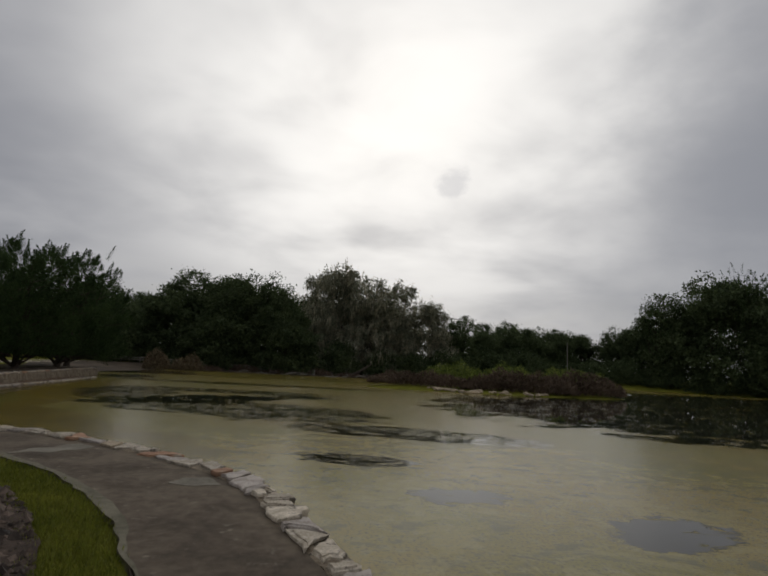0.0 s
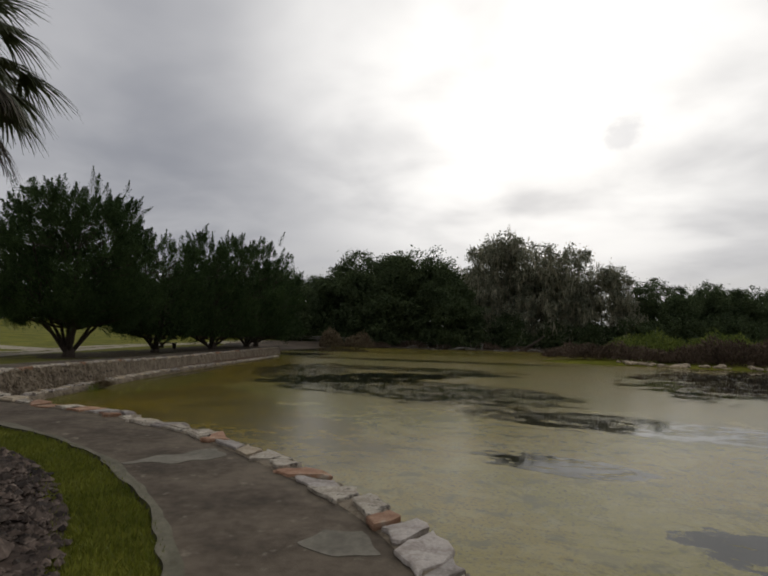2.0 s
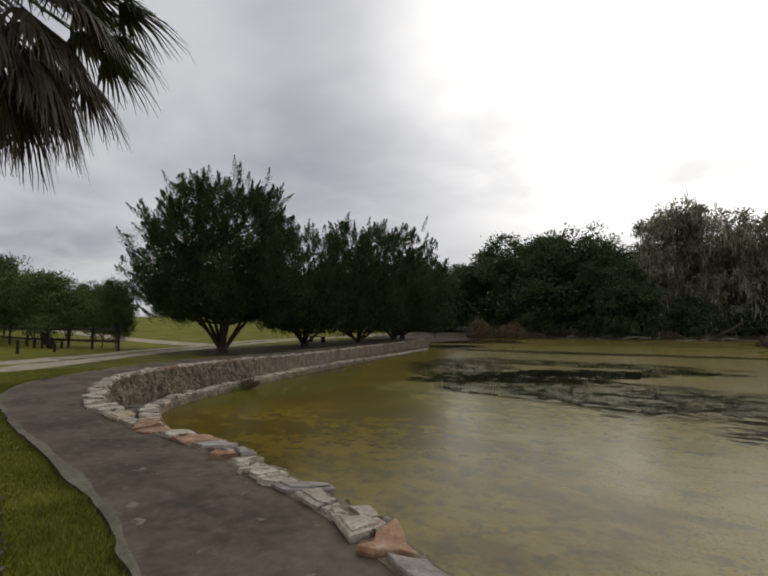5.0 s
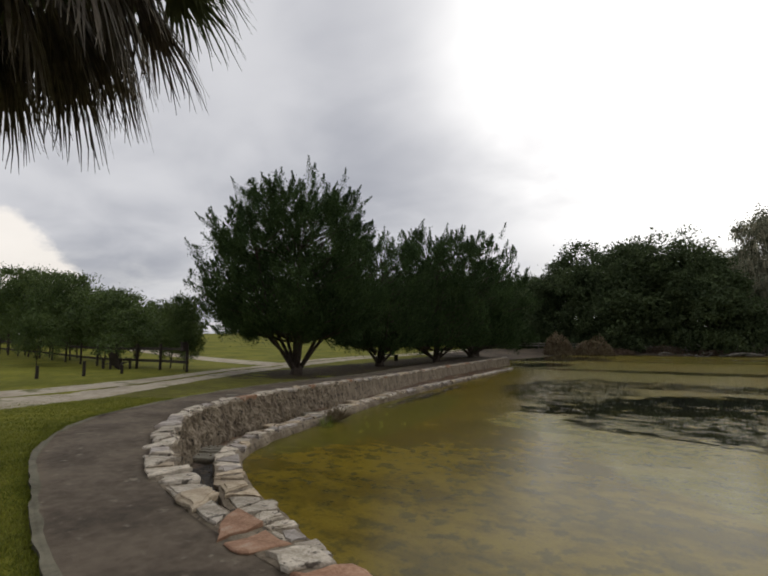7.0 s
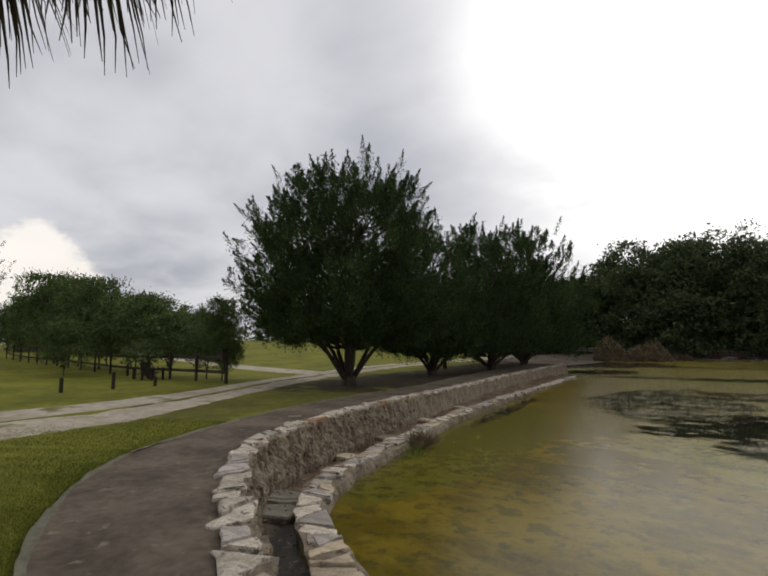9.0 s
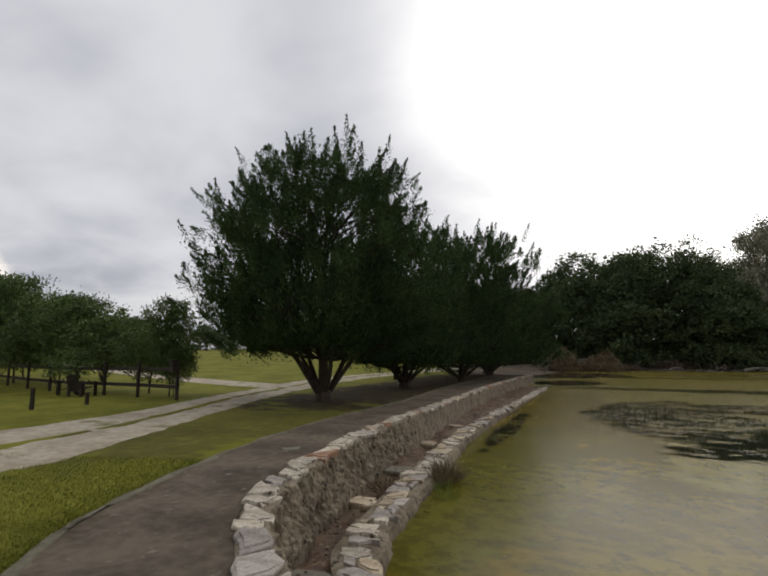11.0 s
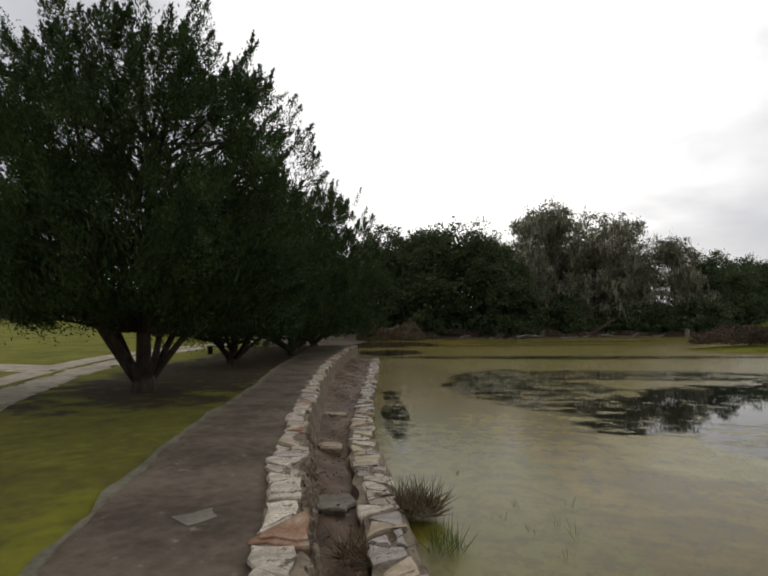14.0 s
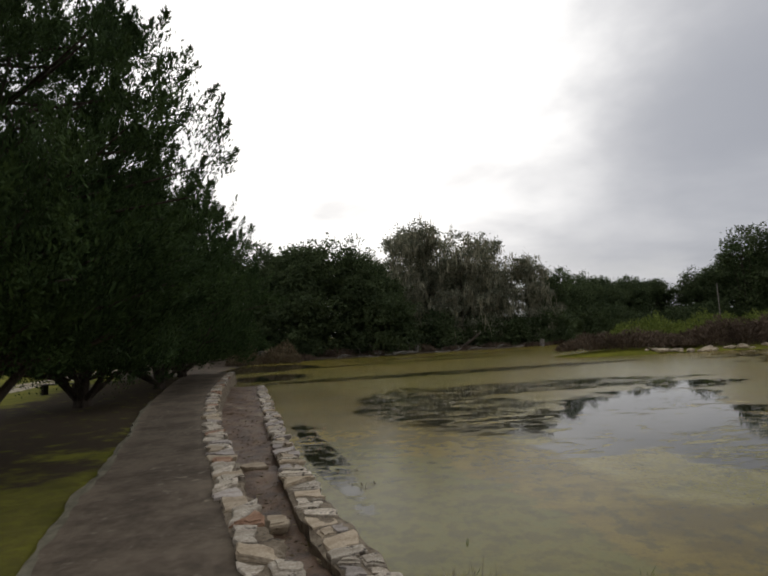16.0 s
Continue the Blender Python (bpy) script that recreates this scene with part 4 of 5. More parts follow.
for i, (x, y, h, kit) in enumerate([
        (-62, 74, 12, 0), (-54, 70, 12, 1), (-47, 78, 12.5, 2), (-41, 72, 12, 3), (-36, 80, 13, 0), (-31, 79, 15, 1), (-25, 78, 15.5, 2), (-19, 80, 15, 3), (-16, 77, 12, 0),
        (13, 91, 11, 1), (19, 95, 9.5, 2), (26, 106, 11.5, 3), (33, 112, 11, 0), (40, 114, 11, 1), (46, 116, 11, 2), (52, 112, 12, 3), (57, 110, 15, 0), (30, 120, 12, 1), (44, 126, 12, 2), (37, 124, 12, 3), (24, 118, 12, 0),
        (62, 107, 19, 1), (68, 102, 24, 2), (74, 97, 23, 3), (80, 92, 24, 0), (86, 86, 23, 1), (92, 80, 22, 2), (98, 70, 22, 3), (104, 58, 20, 0), (108, 42, 20, 1), (110, 24, 18, 2), (104, 4, 18, 3), (86, -20, 18, 0), (60, -32, 16, 1), (36, -36, 14, 1), (12, -40, 14, 2),
        (-14, 98, 15, 3), (2, 100, 13, 0), (-28, 92, 15, 1), (-44, 90, 13, 2), (20, 104, 9, 3), (-70, 84, 12, 1)]):
    put(oaks[kit], x, y, rw.uniform(0, 360), h / 15 * rw.uniform(0.95, 1.15), h / 15)
for x, y, h, kit in ((-12.5, 85, 17.0, 0), (-8, 88, 19.0, 1), (-2.5, 86, 18.5, 2), (3.0, 89, 17.5, 0), (8.0, 87, 13.5, 1), (-5, 95, 19, 2)):
    put(mossy[kit], x, y, rw.uniform(0, 360), h / 18 * 1.05, h / 18)
for x, y in ((-60, 66), (-52, 66), (-45, 70), (-40, 75), (-36, 76), (-31, 77), (-25, 76), (-18, 77), (-13, 79), (-7, 81), (-1, 82), (5, 84), (11, 85), (17, 92), (22, 97), (27, 102), (31, 105), (36, 106), (41, 107), (46, 106), (51, 106), (55, 105), (60, 103), (65, 99), (70, 95), (76, 91), (82, 86), (88, 80), (94, 72), (99, 60)):
    put(bushes[rw.randint(0, 1)], x + rw.uniform(-1, 1), y + rw.uniform(-1, 1), rw.uniform(0, 360), rw.uniform(0.9, 1.5), rw.uniform(0.8, 1.4))
cedar(71, 97, 25, 5.0, 51, 320, 60, "tall dark conifer rising over the far wood", 3.0)
cedar(58, 106, 17.5, 3.6, 52, 240, 60, "pointed dark conifer in the far wood", 2.0)

# ---- woods behind the meadow ----
for i, (x, y) in enumerate([(-150, 30), (-146, 46), (-150, 60), (-142, 74), (-134, 88), (-124, 100), (-112, 110), (-98, 116), (-84, 118), (-72, 112), (-62, 104), (-54, 100), (-152, 14), (-150, -4), (-140, -20), (-120, -40), (-90, -55), (-55, -60), (-20, -55), (-120, 60), (-106, 92)]):
    put(oaks[i % 4], x, y, rw.uniform(0, 360), rw.uniform(0.85, 1.15), rw.uniform(0.48, 0.62))

# ---- small trees along the paddock fence ----
myrtles = [{"ob": broadleaf("crape_myrtle", "small light green tree with several thin stems beside the fence", 3.9, 2.5, 61 + i, 420, 26, 0.13, MYRTLE, clear=0.28, trunk_r=0.05, airy=1.0, dense_low=False, group="trees along the fence")} for i in range(3)]
for x, y, s, t, k in ((-30.6, 19.6, 0.62, 0.95, 0), (-29.9, 19.4, 0.42, 0.62, 1), (-33.0, 20.0, 0.8, 0.72, 1), (-35.6, 19.3, 1.1, 0.85, 2), (-38.4, 19.4, 1.1, 1.1, 0), (-41.6, 19.2, 1.25, 1.2, 1), (-43.6, 20.4, 1.1, 1.25, 0), (-45.5, 18.9, 1.25, 1.5, 2), (-47.8, 20.0, 1.2, 1.25, 1), (-50, 18.7, 1.3, 1.6, 2), (-55, 18.4, 1.4, 1.75, 0), (-60, 18.2, 1.4, 1.9, 1), (-40, 15.6, 0.7, 0.75, 2), (-66, 18.0, 1.4, 1.3, 2)):
    put(myrtles[k], x, y, rw.uniform(0, 360), s, t)
put(myrtles[2], -62.3, 44.8, 10, 0.45, 0.8, "small pale green tree standing alone in the meadow")
put(oaks[0], -66, 25, 40, 0.42, 0.47, "round green tree behind the fence")
cedar(-50, 10.6, 11.5, 4.2, 71, 300, 44, "tall dark cedar beside the paddock", 2.0)
for x, y, s in ((-74, 27, 0.45), (-82, 22, 0.5), (-90, 26, 0.5), (-78, 14, 0.5), (-88, 10, 0.55)):
    put(oaks[rw.randint(0, 3)], x, y, rw.uniform(0, 360), s, s)


# ---- palm ----
def fan(bm, foot, heading, rise, stalk, blade, droop, rng, leaflets=38, splay=165):
    """A fan frond: a bent stalk and a spread of narrow folded leaflets that hang at their tips."""
    d = np.array([math.cos(heading) * math.cos(rise), math.sin(heading) * math.cos(rise), math.sin(rise)])
    hub = foot + d * stalk + np.array([0, 0, -0.25 * stalk * droop])
    side = np.array([-math.sin(heading), math.cos(heading), 0])
    for i in range(leaflets):
        a = radians((i / (leaflets - 1) - 0.5) * splay + rng.uniform(-3, 3))
        w = unit(d * math.cos(a) + side * math.sin(a) + np.array([0, 0, -0.25 * droop]))
        L = blade * (1 - 0.28 * abs(a) / 1.5) * rng.uniform(0.85, 1.1)
        n = np.cross(w, np.array([0, 0, 1.0]))
        n = unit(n) * 0.032
        pts = []
        for k in (0.0, 0.3, 0.6, 0.85, 1.0):
            q = hub + w * L * k * (1 - 0.25 * droop * k) + np.array([0, 0, -droop * L * 0.85 * k ** 2]) + rng.normal(size=3) * 0.02 * k
            t = 1 - 0.9 * max(0, (k - 0.3) / 0.7)
            pts.append((bm.verts.new(q - n * t), bm.verts.new(q + n * t)))
        for p, q in zip(pts, pts[1:]):
            bm.faces.new((p[0], p[1], q[1], q[0]))
    stem = bmesh.new()
    tube(stem, [foot, foot + d * stalk * 0.5 + np.array([0, 0, 0.04]), hub], [0.03, 0.022, 0.015], 4)
    return stem


def palm(x, y, height, label):
    rng = np.random.default_rng(77)
    ob = thing("cabbage_palm", label, "palm tree", x, y, float(land(x, y)))
    bm = bmesh.new()
    tube(bm, [(0.0 + 0.05 * math.sin(k * 5), 0, -0.2 + (height + 0.2) * k) for k in np.linspace(0, 1, 14)], [0.24 + 0.02 * (i % 2) for i in range(14)], 12)
    part("trunk", bm, BARK, ob)
    top = np.array([0, 0, height])
    i = 0
    for ring, (count, rise, stalk, blade, droop, mat, z) in enumerate(((9, 62, 1.4, 1.3, 0.25, PALM_GREEN, 0.2), (14, 34, 1.85, 1.35, 0.40, PALM_GREEN, 0.05), (20, 14, 2.25, 1.35, 0.5, PALM_GREEN, -0.1), (22, -2, 2.2, 1.25, 0.65, PALM_GREEN, -0.2), (22, -16, 1.95, 1.1, 0.85, PALM_DRY, -0.3), (22, -32, 1.75, 1.1, 0.9, PALM_DRY, -0.4), (18, -48, 1.3, 1.1, 0.9, PALM_DRY, -0.4))):
        for k in range(count):
            bm = bmesh.new()
            h = 2 * math.pi * (k + 0.5 * (ring % 2)) / count + rng.uniform(-0.15, 0.15)
            stem = fan(bm, top + np.array([0.2 * math.cos(h), 0.2 * math.sin(h), z]), h, radians(rise + rng.uniform(-9, 9)), stalk * rng.uniform(0.85, 1.15), blade * rng.uniform(0.9, 1.15), droop * rng.uniform(0.85, 1.15), rng)
            frond = part("frond" if mat is PALM_GREEN else "dead_frond", bm, mat, ob, "" if mat is PALM_GREEN else "hanging brown dead frond")
            part("stalk", stem, mat, frond)
    return ob


palm(-13.1, 7.75, 7.25, "cabbage palm with green fans over a skirt of dead fronds")


# ---- fence, posts, chair ----
def box(bm, x0, y0, z0, x1, y1, z1, bevel=0.0):
    m = bmesh.ops.create_cube(bm, size=1.0)
    bmesh.ops.scale(bm, vec=(x1 - x0, y1 - y0, z1 - z0), verts=m["verts"])
    bmesh.ops.translate(bm, vec=((x0 + x1) / 2, (y0 + y1) / 2, (z0 + z1) / 2), verts=m["verts"])
    if bevel:
        bmesh.ops.bevel(bm, geom=list({e for v in m["verts"] for e in v.link_edges}), offset=bevel, segments=1, affect="EDGES")


def rail_fence(label, a, b, bays, tall, rails, mat, name="rail_fence", post=0.10):
    a, b = np.array(a, float), np.array(b, float)
    yaw = math.degrees(math.atan2(b[1] - a[1], b[0] - a[0]))
    ob = thing(name, label, "fence", a[0], a[1], float(ground_z(a[:1], a[1:])[0]))
    ob.rotation_euler = (0, 0, radians(yaw))
    L = float(np.hypot(*(b - a)))
    zs = [float(ground_z(np.array([a[0] + (b[0] - a[0]) * k / bays]), np.array([a[1] + (b[1] - a[1]) * k / bays]))[0]) - ob.location.z for k in range(bays + 1)]
    for k in range(bays + 1):
        bm = bmesh.new()
        box(bm, -post / 2, -post / 2, -0.3, post / 2, post / 2, tall, 0.012)
        p = part("post", bm, mat, ob)
        p.location = (L * k / bays, 0, zs[k])
    for k in range(bays):
        for h in rails:
            bm = bmesh.new()
            x0, x1 = L * k / bays, L * (k + 1) / bays
            box(bm, x0 - 0.02, -post / 2 - 0.03, h - 0.065, x1 - 0.02, -post / 2 - 0.001, h + 0.065, 0.006)
            for v in bm.verts:
                v.co.z += zs[k] + (zs[k + 1] - zs[k]) * (v.co.x - x0) / (x1 - x0)
            part("rail", bm, mat, ob)
    return ob


rail_fence("dark brown wooden paddock fence with two rails", (-28.5, 18.7), (-66, 17.0), 15, 1.3, (0.45, 1.05), FENCE)
rail_fence("low weathered rail fence on the far bank", (-43, 71.0), (-18, 75.5), 10, 0.8, (0.45, 0.75), GREYWOOD)
fz = float(land(-28.5, 18.7))
bx = thing("bird_box", "dark wooden bird box fixed above the end post of the fence", "bird box", -28.45, 18.55, fz + 0.98)
bm = bmesh.new()
box(bm, -0.12, -0.14, 0, 0.12, 0.10, 0.38, 0.01)
part("body", bm, FENCE, bx)
bm = bmesh.new()
box(bm, -0.16, -0.19, 0.38, 0.16, 0.14, 0.41, 0.008)
part("roof", bm, FENCE, bx)
for x, y, h in ((-29.5, 13.1, 0.5), (-29.2, 14.65, 0.62), (-29.4, 16.2, 0.38)):
    p = thing("tree_stake", "short dark wooden stake standing in the lawn", "stake", x, y, float(land(x, y)), "stakes in the lawn")
    bm = bmesh.new()
    limb(bm, (0, 0, -0.1), (0.02, 0, h), 0.07, 0.06, 0.005, np.random.default_rng(1), 3, 8)
    part("shaft", bm, FENCE, p)


def lawn_chair(x, y, turn):
    ob = thing("lawn_chair", "dark slatted wooden lawn chair beside the fence", "chair", x, y, float(land(x, y)))
    ob.rotation_euler = (0, 0, radians(turn))
    bm = bmesh.new()
    for i in range(5):
        box(bm, -0.28, -0.3 + i * 0.12, 0.34 - i * 0.03, 0.28, -0.2 + i * 0.12, 0.365 - i * 0.03, 0.004)
    part("seat", bm, FENCE, ob)
    bm = bmesh.new()
    for i in range(5):
        box(bm, -0.28 + i * 0.115, 0.26, 0.2, -0.18 + i * 0.115, 0.285, 0.95 - 0.05 * abs(i - 2), 0.004)
    bmesh.ops.rotate(bm, cent=(0, 0.27, 0.2), matrix=Matrix.Rotation(radians(-22), 3, "X"), verts=bm.verts)
    part("backrest", bm, FENCE, ob)
    for sx in (-1, 1):
        bm = bmesh.new()
        box(bm, sx * 0.34 - 0.06, -0.35, 0.53, sx * 0.34 + 0.06, 0.4, 0.555, 0.006)
        part("armrest", bm, FENCE, ob)
        for yy in (-0.32, 0.32):
            bm = bmesh.new()
            box(bm, sx * 0.31 - 0.04, yy - 0.05, 0, sx * 0.31 + 0.04, yy + 0.05, 0.53, 0.006)
            part("leg", bm, FENCE, ob)


lawn_chair(-33.6, 17.7, 200)
lawn_chair(-35.0, 17.7, 165)
sb = thing("wooden_bench", "low dark wooden bench under the cedars", "bench", -31.4, 36.4, float(land(-31.4, 36.4)))
for z in (0.42, 0.75):
    b2 = bmesh.new()
    box(b2, -0.75, -0.2 if z < 0.5 else 0.18, z, 0.75, 0.2 if z < 0.5 else 0.23, z + 0.05 if z < 0.5 else z + 0.16, 0.008)
    part("seat" if z < 0.5 else "backrest", b2, FENCE, sb)
for sx in (-0.65, 0.65):
    b2 = bmesh.new()
    box(b2, sx - 0.05, -0.18, 0, sx + 0.05, 0.18, 0.42, 0.008)
    part("leg", b2, FENCE, sb)


# ---- island, far bank, water weeds ----
def tuft(name, label, category, x, y, z, count, tall, spread, mat, seed, lean=0.5, width=0.012, group="", kind=""):
    rng = np.random.default_rng(seed)
    ob = thing(name, label, category, x, y, z, group, kind)
    a = rng.uniform(0, 2 * math.pi, count)
    q = spread * np.sqrt(rng.uniform(0, 1, count))
    base = np.c_[np.cos(a) * q, np.sin(a) * q, np.zeros(count) - 0.03]
    b = rng.uniform(0, 2 * math.pi, count)
    k = rng.uniform(0, lean, count)
    way = unit(np.c_[np.cos(b) * k, np.sin(b) * k, np.ones(count)])
    tagged(leaf_mesh("tussock", base, way, tall * rng.uniform(0.4, 1.1, count), width, mat, ob, rng), kind="stuff")
    return ob


def shrub_mass(name, label, x, y, rx, ry, tall, count, mat, seed, leaf=0.35, z=None):
    rng = np.random.default_rng(seed)
    z = float(ground_z(np.array([x]), np.array([y]))[0]) if z is None else z
    ob = thing(name, label, "shrub", x, y, z)
    a, q = rng.uniform(0, 2 * math.pi, count), np.sqrt(rng.uniform(0, 1, count))
    px, py = np.cos(a) * q * rx, np.sin(a) * q * ry
    lump = np.array([0.8 + 0.3 * noise.noise(Vector((u * 0.7 + seed, v * 0.7, 0))) for u, v in zip(px, py)])
    h = tall * np.sqrt(np.maximum(0, 1 - q ** 2)) * lump * rng.uniform(0.15, 1.05, count)
    way = unit(np.c_[np.cos(a) * 0.5, np.sin(a) * 0.5, np.ones(count) * 0.9] + rng.normal(size=(count, 3)) * 0.5)
    leaf_mesh("foliage", np.c_[px, py, np.maximum(h - leaf * 0.6, -0.1)], way, leaf * rng.uniform(0.6, 1.4, count), leaf * 0.22, mat, ob, rng)
    bm = bmesh.new()
    for _ in range(14):
        u, v = rng.uniform(-0.6, 0.6, 2)
        limb(bm, (u * rx, v * ry, -0.2), (u * rx * 1.2, v * ry * 1.2, tall * 0.55), 0.03, 0.01, 0.05, rng, 4, 5)
    tagged(part("stem_frame", bm, BROWN, ob), kind="stuff")
    return ob


shrub_mass("green_shrub", "bright green leafy shrub thicket on the island", 8.0, 56.5, 4.4, 2.2, 3.4, 8200, REED, 81)
shrub_mass("green_shrub", "rounded bright green shrub on the island", 14.5, 57.3, 5.0, 2.4, 3.4, 9200, REED, 82, 0.3)
shrub_mass("green_shrub", "bright green shrub at the island's end", 22.0, 59.0, 5.4, 2.6, 3.3, 8200, REED, 86, 0.32)
shrub_mass("dead_shrub", "leafless reddish brown shrub on the island shore", 14.8, 54.0, 6.4, 1.8, 2.6, 9000, BROWN, 83, 0.4)
shrub_mass("dead_shrub", "low brown brush along the island shore", 4.2, 53.8, 6.0, 1.7, 1.7, 7000, BROWN, 84, 0.35)
shrub_mass("dead_shrub", "brown brush at the island's end", 22.0, 56.0, 5.0, 2.0, 3.0, 7000, BROWN, 85, 0.4)
shrub_mass("dead_shrub", "olive brown dry bush standing in shallow water", -30.4, 66.5, 1.7, 1.2, 3.4, 2600, STRAW, 87, 0.4, WATER)
shrub_mass("dead_shrub", "dry brown bush standing in shallow water", -26.6, 67.5, 2.2, 1.2, 2.6, 2600, STRAW, 88, 0.4, WATER)
for i in range(9):
    shrub_mass("dead_shrub", "low dry brush on the far bank", -26 + i * 5.2 + rw.uniform(-1, 1), 72.5 + i * 1.4 + rw.uniform(-1, 1), 2.4, 1.2, rw.uniform(0.6, 1.3), 1500, BROWN, 90 + i, 0.4)



def rock(bm, x, y, z, sx, sy, sz, r):
    m = bmesh.ops.create_icosphere(bm, subdivisions=1, radius=1.0)
    turn = Matrix.Rotation(r.uniform(0, 6.3), 4, "Z")
    for v in m["verts"]:
        v.co = turn @ Vector((v.co.x * sx * r.uniform(0.75, 1.2), v.co.y * sy * r.uniform(0.75, 1.2), v.co.z * sz * r.uniform(0.7, 1.2))) + Vector((x, y, z))


r5 = random.Random(5)
for i in range(46):
    x = r5.uniform(4.6, 17.5)
    y = 51.4 + 0.012 * (x - 10) ** 2 + r5.uniform(-0.6, 0.6)
    s = r5.uniform(0.12, 0.34)
    bm = bmesh.new()
    rock(bm, 0, 0, 0, s * 1.5, s, s * 0.6, r5)
    ob = thing("shore_rock", "pale broken flat rock on the island shore", "rock", x, y, max(WATER, float(ground_z(np.array([x]), np.array([y]))[0])) + s * 0.3, "rocks along the island shore")
    part("stone", bm, FLAG_TAN, ob)


def log(label, a, b, r0, r1, seed):
    g = np.random.default_rng(seed)
    ob = thing("driftwood_log", label, "log", a[0], a[1], a[2])
    bm = bmesh.new()
    d = np.array(b) - np.array(a)
    limb(bm, (0, 0, 0), d, r0, r1, 0.15, g, 7, 8)
    for _ in range(3):
        k = g.uniform(0.3, 0.9)
        limb(bm, d * k, d * k + g.normal(size=3) * 0.6 + np.array([0, 0, 0.5]), r1 * 0.7, r1 * 0.2, 0.1, g, 4, 5)
    part("stem", bm, BARK if r0 > 0.2 else GREYWOOD, ob)


log("fallen grey tree lying on the far bank", (-5, 77.5, -0.6), (-2.0, 78.5, 1.4), 0.21, 0.1, 3)
log("bleached driftwood branch at the far water's edge", (-14, 72.2, WATER + 0.15), (-11.2, 73.2, WATER + 0.2), 0.14, 0.06, 4)
log("pale driftwood at the far water's edge", (-17, 71.4, WATER + 0.15), (-15.5, 72.2, WATER + 0.5), 0.1, 0.05, 6)
for i in range(9):
    x = -21.0 + i * 2.9 + rw.uniform(-0.8, 0.8)
    y = 71.6 + 0.26 * (x + 21) + rw.uniform(-0.4, 0.6)
    log("short bleached branch washed up on the far bank", (x, y, WATER + 0.12), (x + rw.uniform(0.8, 2.0), y + rw.uniform(-0.4, 0.5), WATER + rw.uniform(0.2, 0.55)), rw.uniform(0.06, 0.12), 0.04, 20 + i)
for x, y, h in ((-10.8, 76.4, 0.9), (-27.0, 75.5, 0.9), (6.5, 79.0, 1.1)):
    p = thing("tree_stump", "pale weathered stump on the far bank", "stump", x, y, float(ground_z(np.array([x]), np.array([y]))[0]))
    bm = bmesh.new()
    limb(bm, (0, 0, -0.2), (0.1, 0, h), 0.32, 0.24, 0.03, np.random.default_rng(9), 5, 10)
    part("stem", bm, GREYWOOD, p)
mp = thing("marker_pole", "thin pale pole standing behind the island", "pole", 26.5, 72.0, WATER - 0.3)
bm = bmesh.new()
tube(bm, [(0, 0, 0), (0, 0, 7.2)], [0.06, 0.05], 8)
part("shaft", bm, GREYWOOD, mp)

tuft("dry_grass_clump", "clump of dead brown grass growing from the stone ledge", "grass clump", -17.2, 17.6, WATER + 0.08, 620, 0.50, 0.26, STRAW, 101, 2.6, 0.013)
tuft("dry_grass_clump", "dead brown grass lying in the trough", "grass clump", -17.55, 16.3, WATER + 0.1, 220, 0.42, 0.24, STRAW, 102, 3.0, 0.011)
tuft("dry_grass_clump", "dry stalks at the ledge beside the water", "grass clump", -16.75, 16.8, WATER, 120, 0.42, 0.2, REED, 103, 1.2, 0.008)
for i in range(10):
    tuft("water_weed", "thin green weed sprouting from the shallow water", "water weed", -16.3 + rw.uniform(-0.7, 1.3), 17.6 + rw.uniform(-1.2, 2.0), WATER, rw.randint(4, 9), rw.uniform(0.12, 0.32), rw.uniform(0.05, 0.16), REED, 110 + i, 0.8, 0.008, "weeds by the ledge")
for i in range(10):
    tuft("water_weed", "dark weed stems at the ledge", "water weed", -18.4 + rw.uniform(0.2, 0.6) - i * 0.22, 22.0 + i * 0.9, WATER, 14, 0.12, 0.25, BROWN, 140 + i, 2.5, 0.02, "weeds by the ledge")

def litter_bits(label, count, seed):
    """Dead leaves and twigs lying in the trough."""
    g = np.random.default_rng(seed)
    i = g.integers(5, 150, count)
    a, b = resample(trough_in, 160)[i], resample(smooth(LEDGE_IN), 160)[i]
    k = g.uniform(0.1, 0.95, (count, 1))
    p = a * (1 - k) + b * k
    way = unit(np.c_[g.normal(size=(count, 2)), g.normal(size=count) * 0.15])
    ob = leaf_mesh("leaf_scatter", np.c_[p, np.full(count, WATER + 0.15) + g.uniform(-0.03, 0.03, count)], way, g.uniform(0.03, 0.11, count), 0.022, STRAW, None, g)
    tagged(ob, label, "dead leaves", kind="stuff")


litter_bits("dead leaves and twigs scattered in the trough", 1000, 401)

# ---- gravel bed and grass beside the path ----
bed_in = [tuple(v) for v in offset_line(PATH_LEFT[3:10], -0.62, 60)]
bed_out = [(-2.5, 0.8), (-4.2, 2.0), (-6.5, 3.2), (-9.0, 4.6), (-11.0, 6.2), (-11.2, 7.6)]
tagged(strip("mulch_bed", bed_out, bed_in[:-4] + [(-9.6, 7.95)], 60, 14, lambda x, y: path_z(y) + 0.0 + 0.07 * step01(near_line(x, y, bed_in)[0] / 0.6) + 0.03 * np.sin(x * 5.1) * np.sin(y * 4.3), MULCH, ragged=0.12), "dark mulch bed strewn with broken stones", "bed", kind="structure")
rg = np.random.default_rng(15)
BED_RING = [tuple(v) for v in resample(bed_in[:-4] + [(-9.6, 7.95)], 24)] + bed_out[::-1]
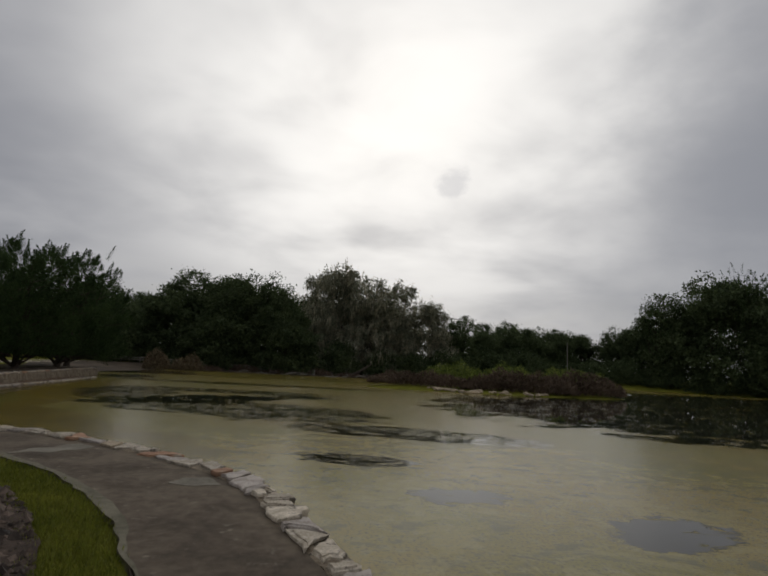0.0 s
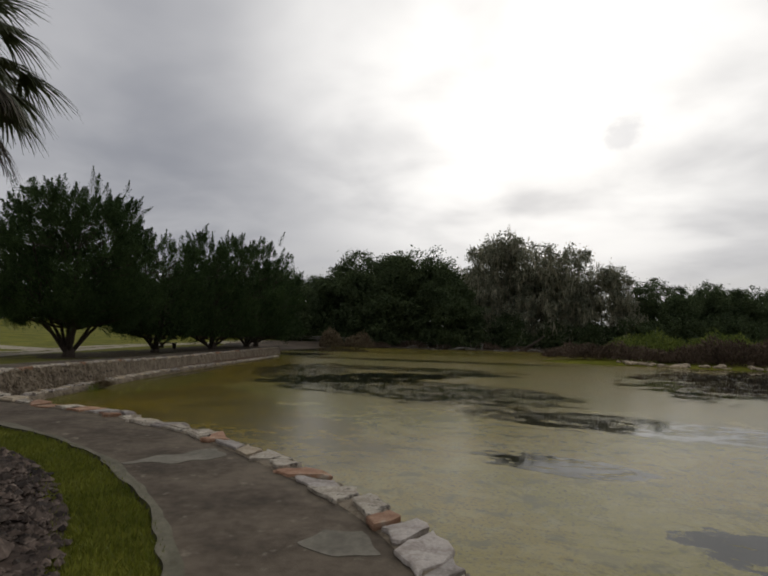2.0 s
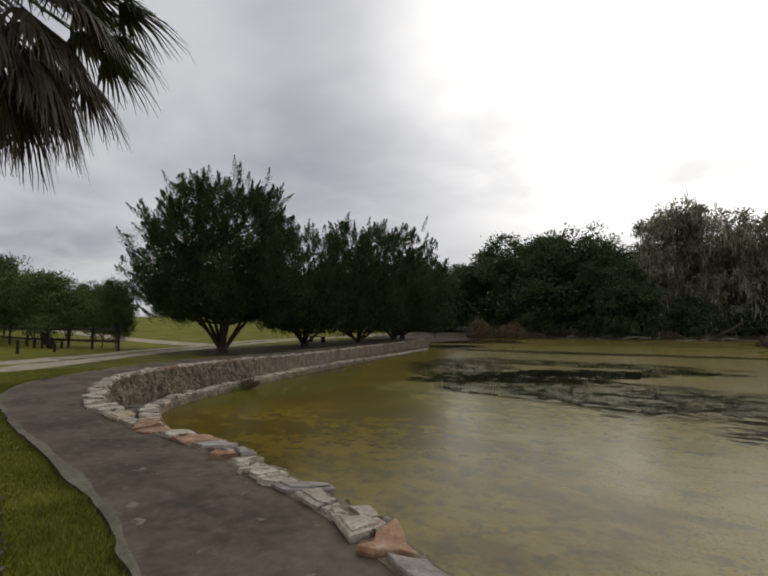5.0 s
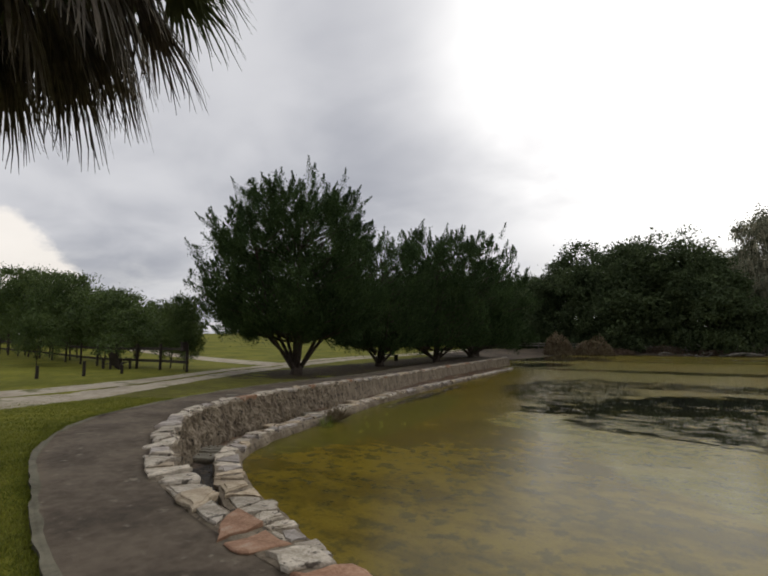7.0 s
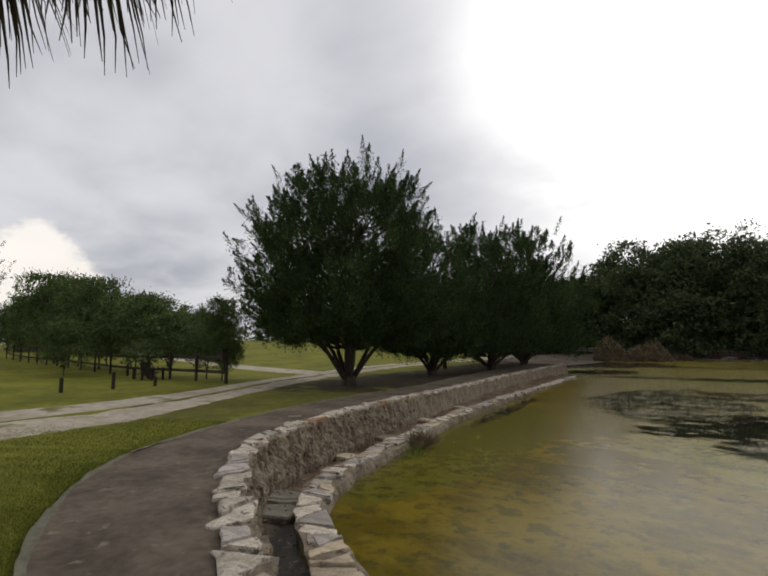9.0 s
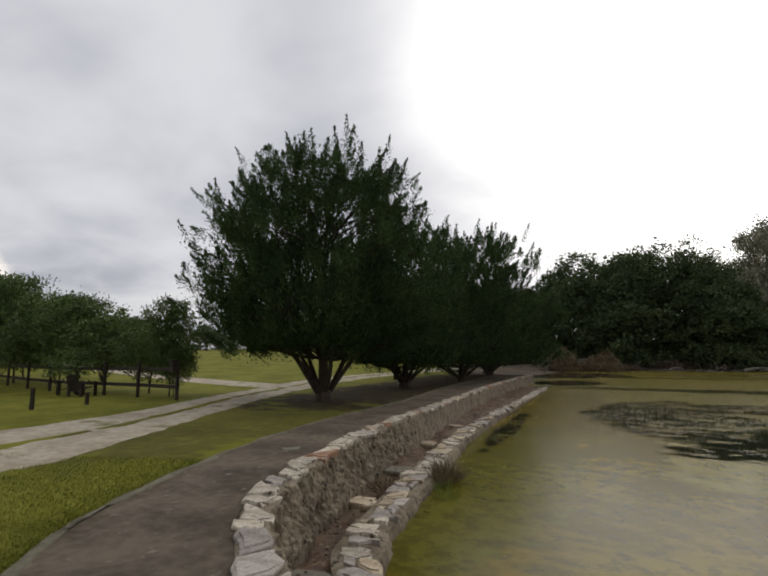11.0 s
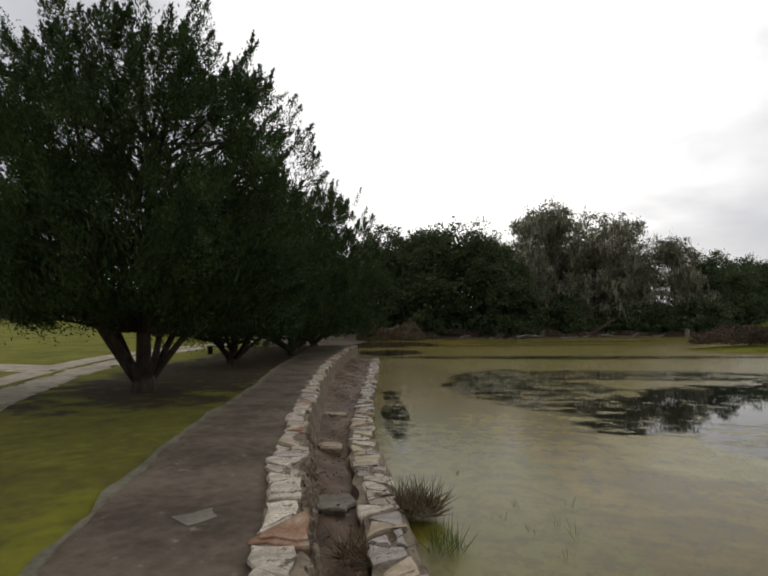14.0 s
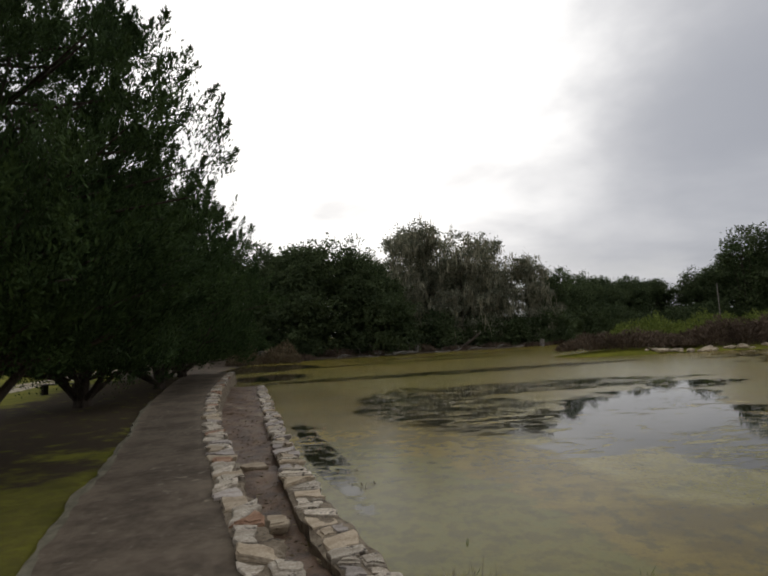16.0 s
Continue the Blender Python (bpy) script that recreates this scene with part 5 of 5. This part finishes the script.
cand = np.c_[rg.uniform(-11.2, -1.5, 60000), rg.uniform(0.8, 8.4, 60000)]
cand = cand[inside(cand[:, 0], cand[:, 1], BED_RING)]
w = np.exp(-near_line(cand[:, 0], cand[:, 1], bed_in)[0] / 1.6)
cand = cand[rg.uniform(0, 1, len(cand)) < w][:7000]
octa = np.array([(1, 0, 0), (0, 1, 0), (-1, 0, 0), (0, -1, 0), (0, 0, 1), (0, 0, -1)], float)
tri = np.array([(0, 1, 4), (1, 2, 4), (2, 3, 4), (3, 0, 4), (1, 0, 5), (2, 1, 5), (3, 2, 5), (0, 3, 5)])
k = len(cand)
size = rg.lognormal(-3.75, 0.45, k)[:, None, None]
shape = octa[None] * rg.uniform(0.5, 1.5, (k, 6, 3)) * np.array([1.2, 1, 0.7])
ang = rg.uniform(0, 6.28, k)
rot = np.stack([np.stack([np.cos(ang), -np.sin(ang)], 1), np.stack([np.sin(ang), np.cos(ang)], 1)], 1)
shape[:, :, :2] = np.einsum("kij,kvj->kvi", rot, shape[:, :, :2])
zb = 0.07 * step01(near_line(cand[:, 0], cand[:, 1], bed_in)[0] / 0.6) + 0.015
pos = np.c_[cand, zb][:, None, :] + shape * size
tagged(mesh_object("bed_gravel", pos.reshape(-1, 3), (tri[None] + (np.arange(k) * 6)[:, None, None]).reshape(-1, 3), STONE), "loose broken brown and grey stones on the bed", "gravel", kind="stuff")


def blades(label, cand, tall, seed):
    g = np.random.default_rng(seed)
    z = ground_z(cand[:, 0], cand[:, 1])
    way = unit(np.c_[g.normal(size=len(cand)) * 0.45, g.normal(size=len(cand)) * 0.45, np.ones(len(cand))])
    ob = leaf_mesh("grass", np.c_[cand, z - 0.01], way, tall * g.uniform(0.5, 1.3, len(cand)), 0.010, BLADE, None, g)
    tagged(ob, label, "grass", kind="stuff")


def band(line, near, far, count, seed, power=1.5):
    g = np.random.default_rng(seed)
    p = resample(smooth(line), 800)
    t = np.gradient(p, axis=0)
    t /= np.hypot(*t.T)[:, None]
    i = g.integers(0, 800, count)
    o = near + (far - near) * g.uniform(0, 1, count) ** power
    return p[i] + np.c_[-t[i, 1], t[i, 0]] * o[:, None] + g.normal(size=(count, 2)) * 0.03


blades("short green grass between path and mulch bed", band(PATH_LEFT[2:10], 0.04, 0.75, 26000, 201, 1.0), 0.075, 301)
blades("short green grass along the footpath", band(PATH_LEFT[9:18], 0.02, 4.2, 90000, 202, 1.7), 0.040, 302)
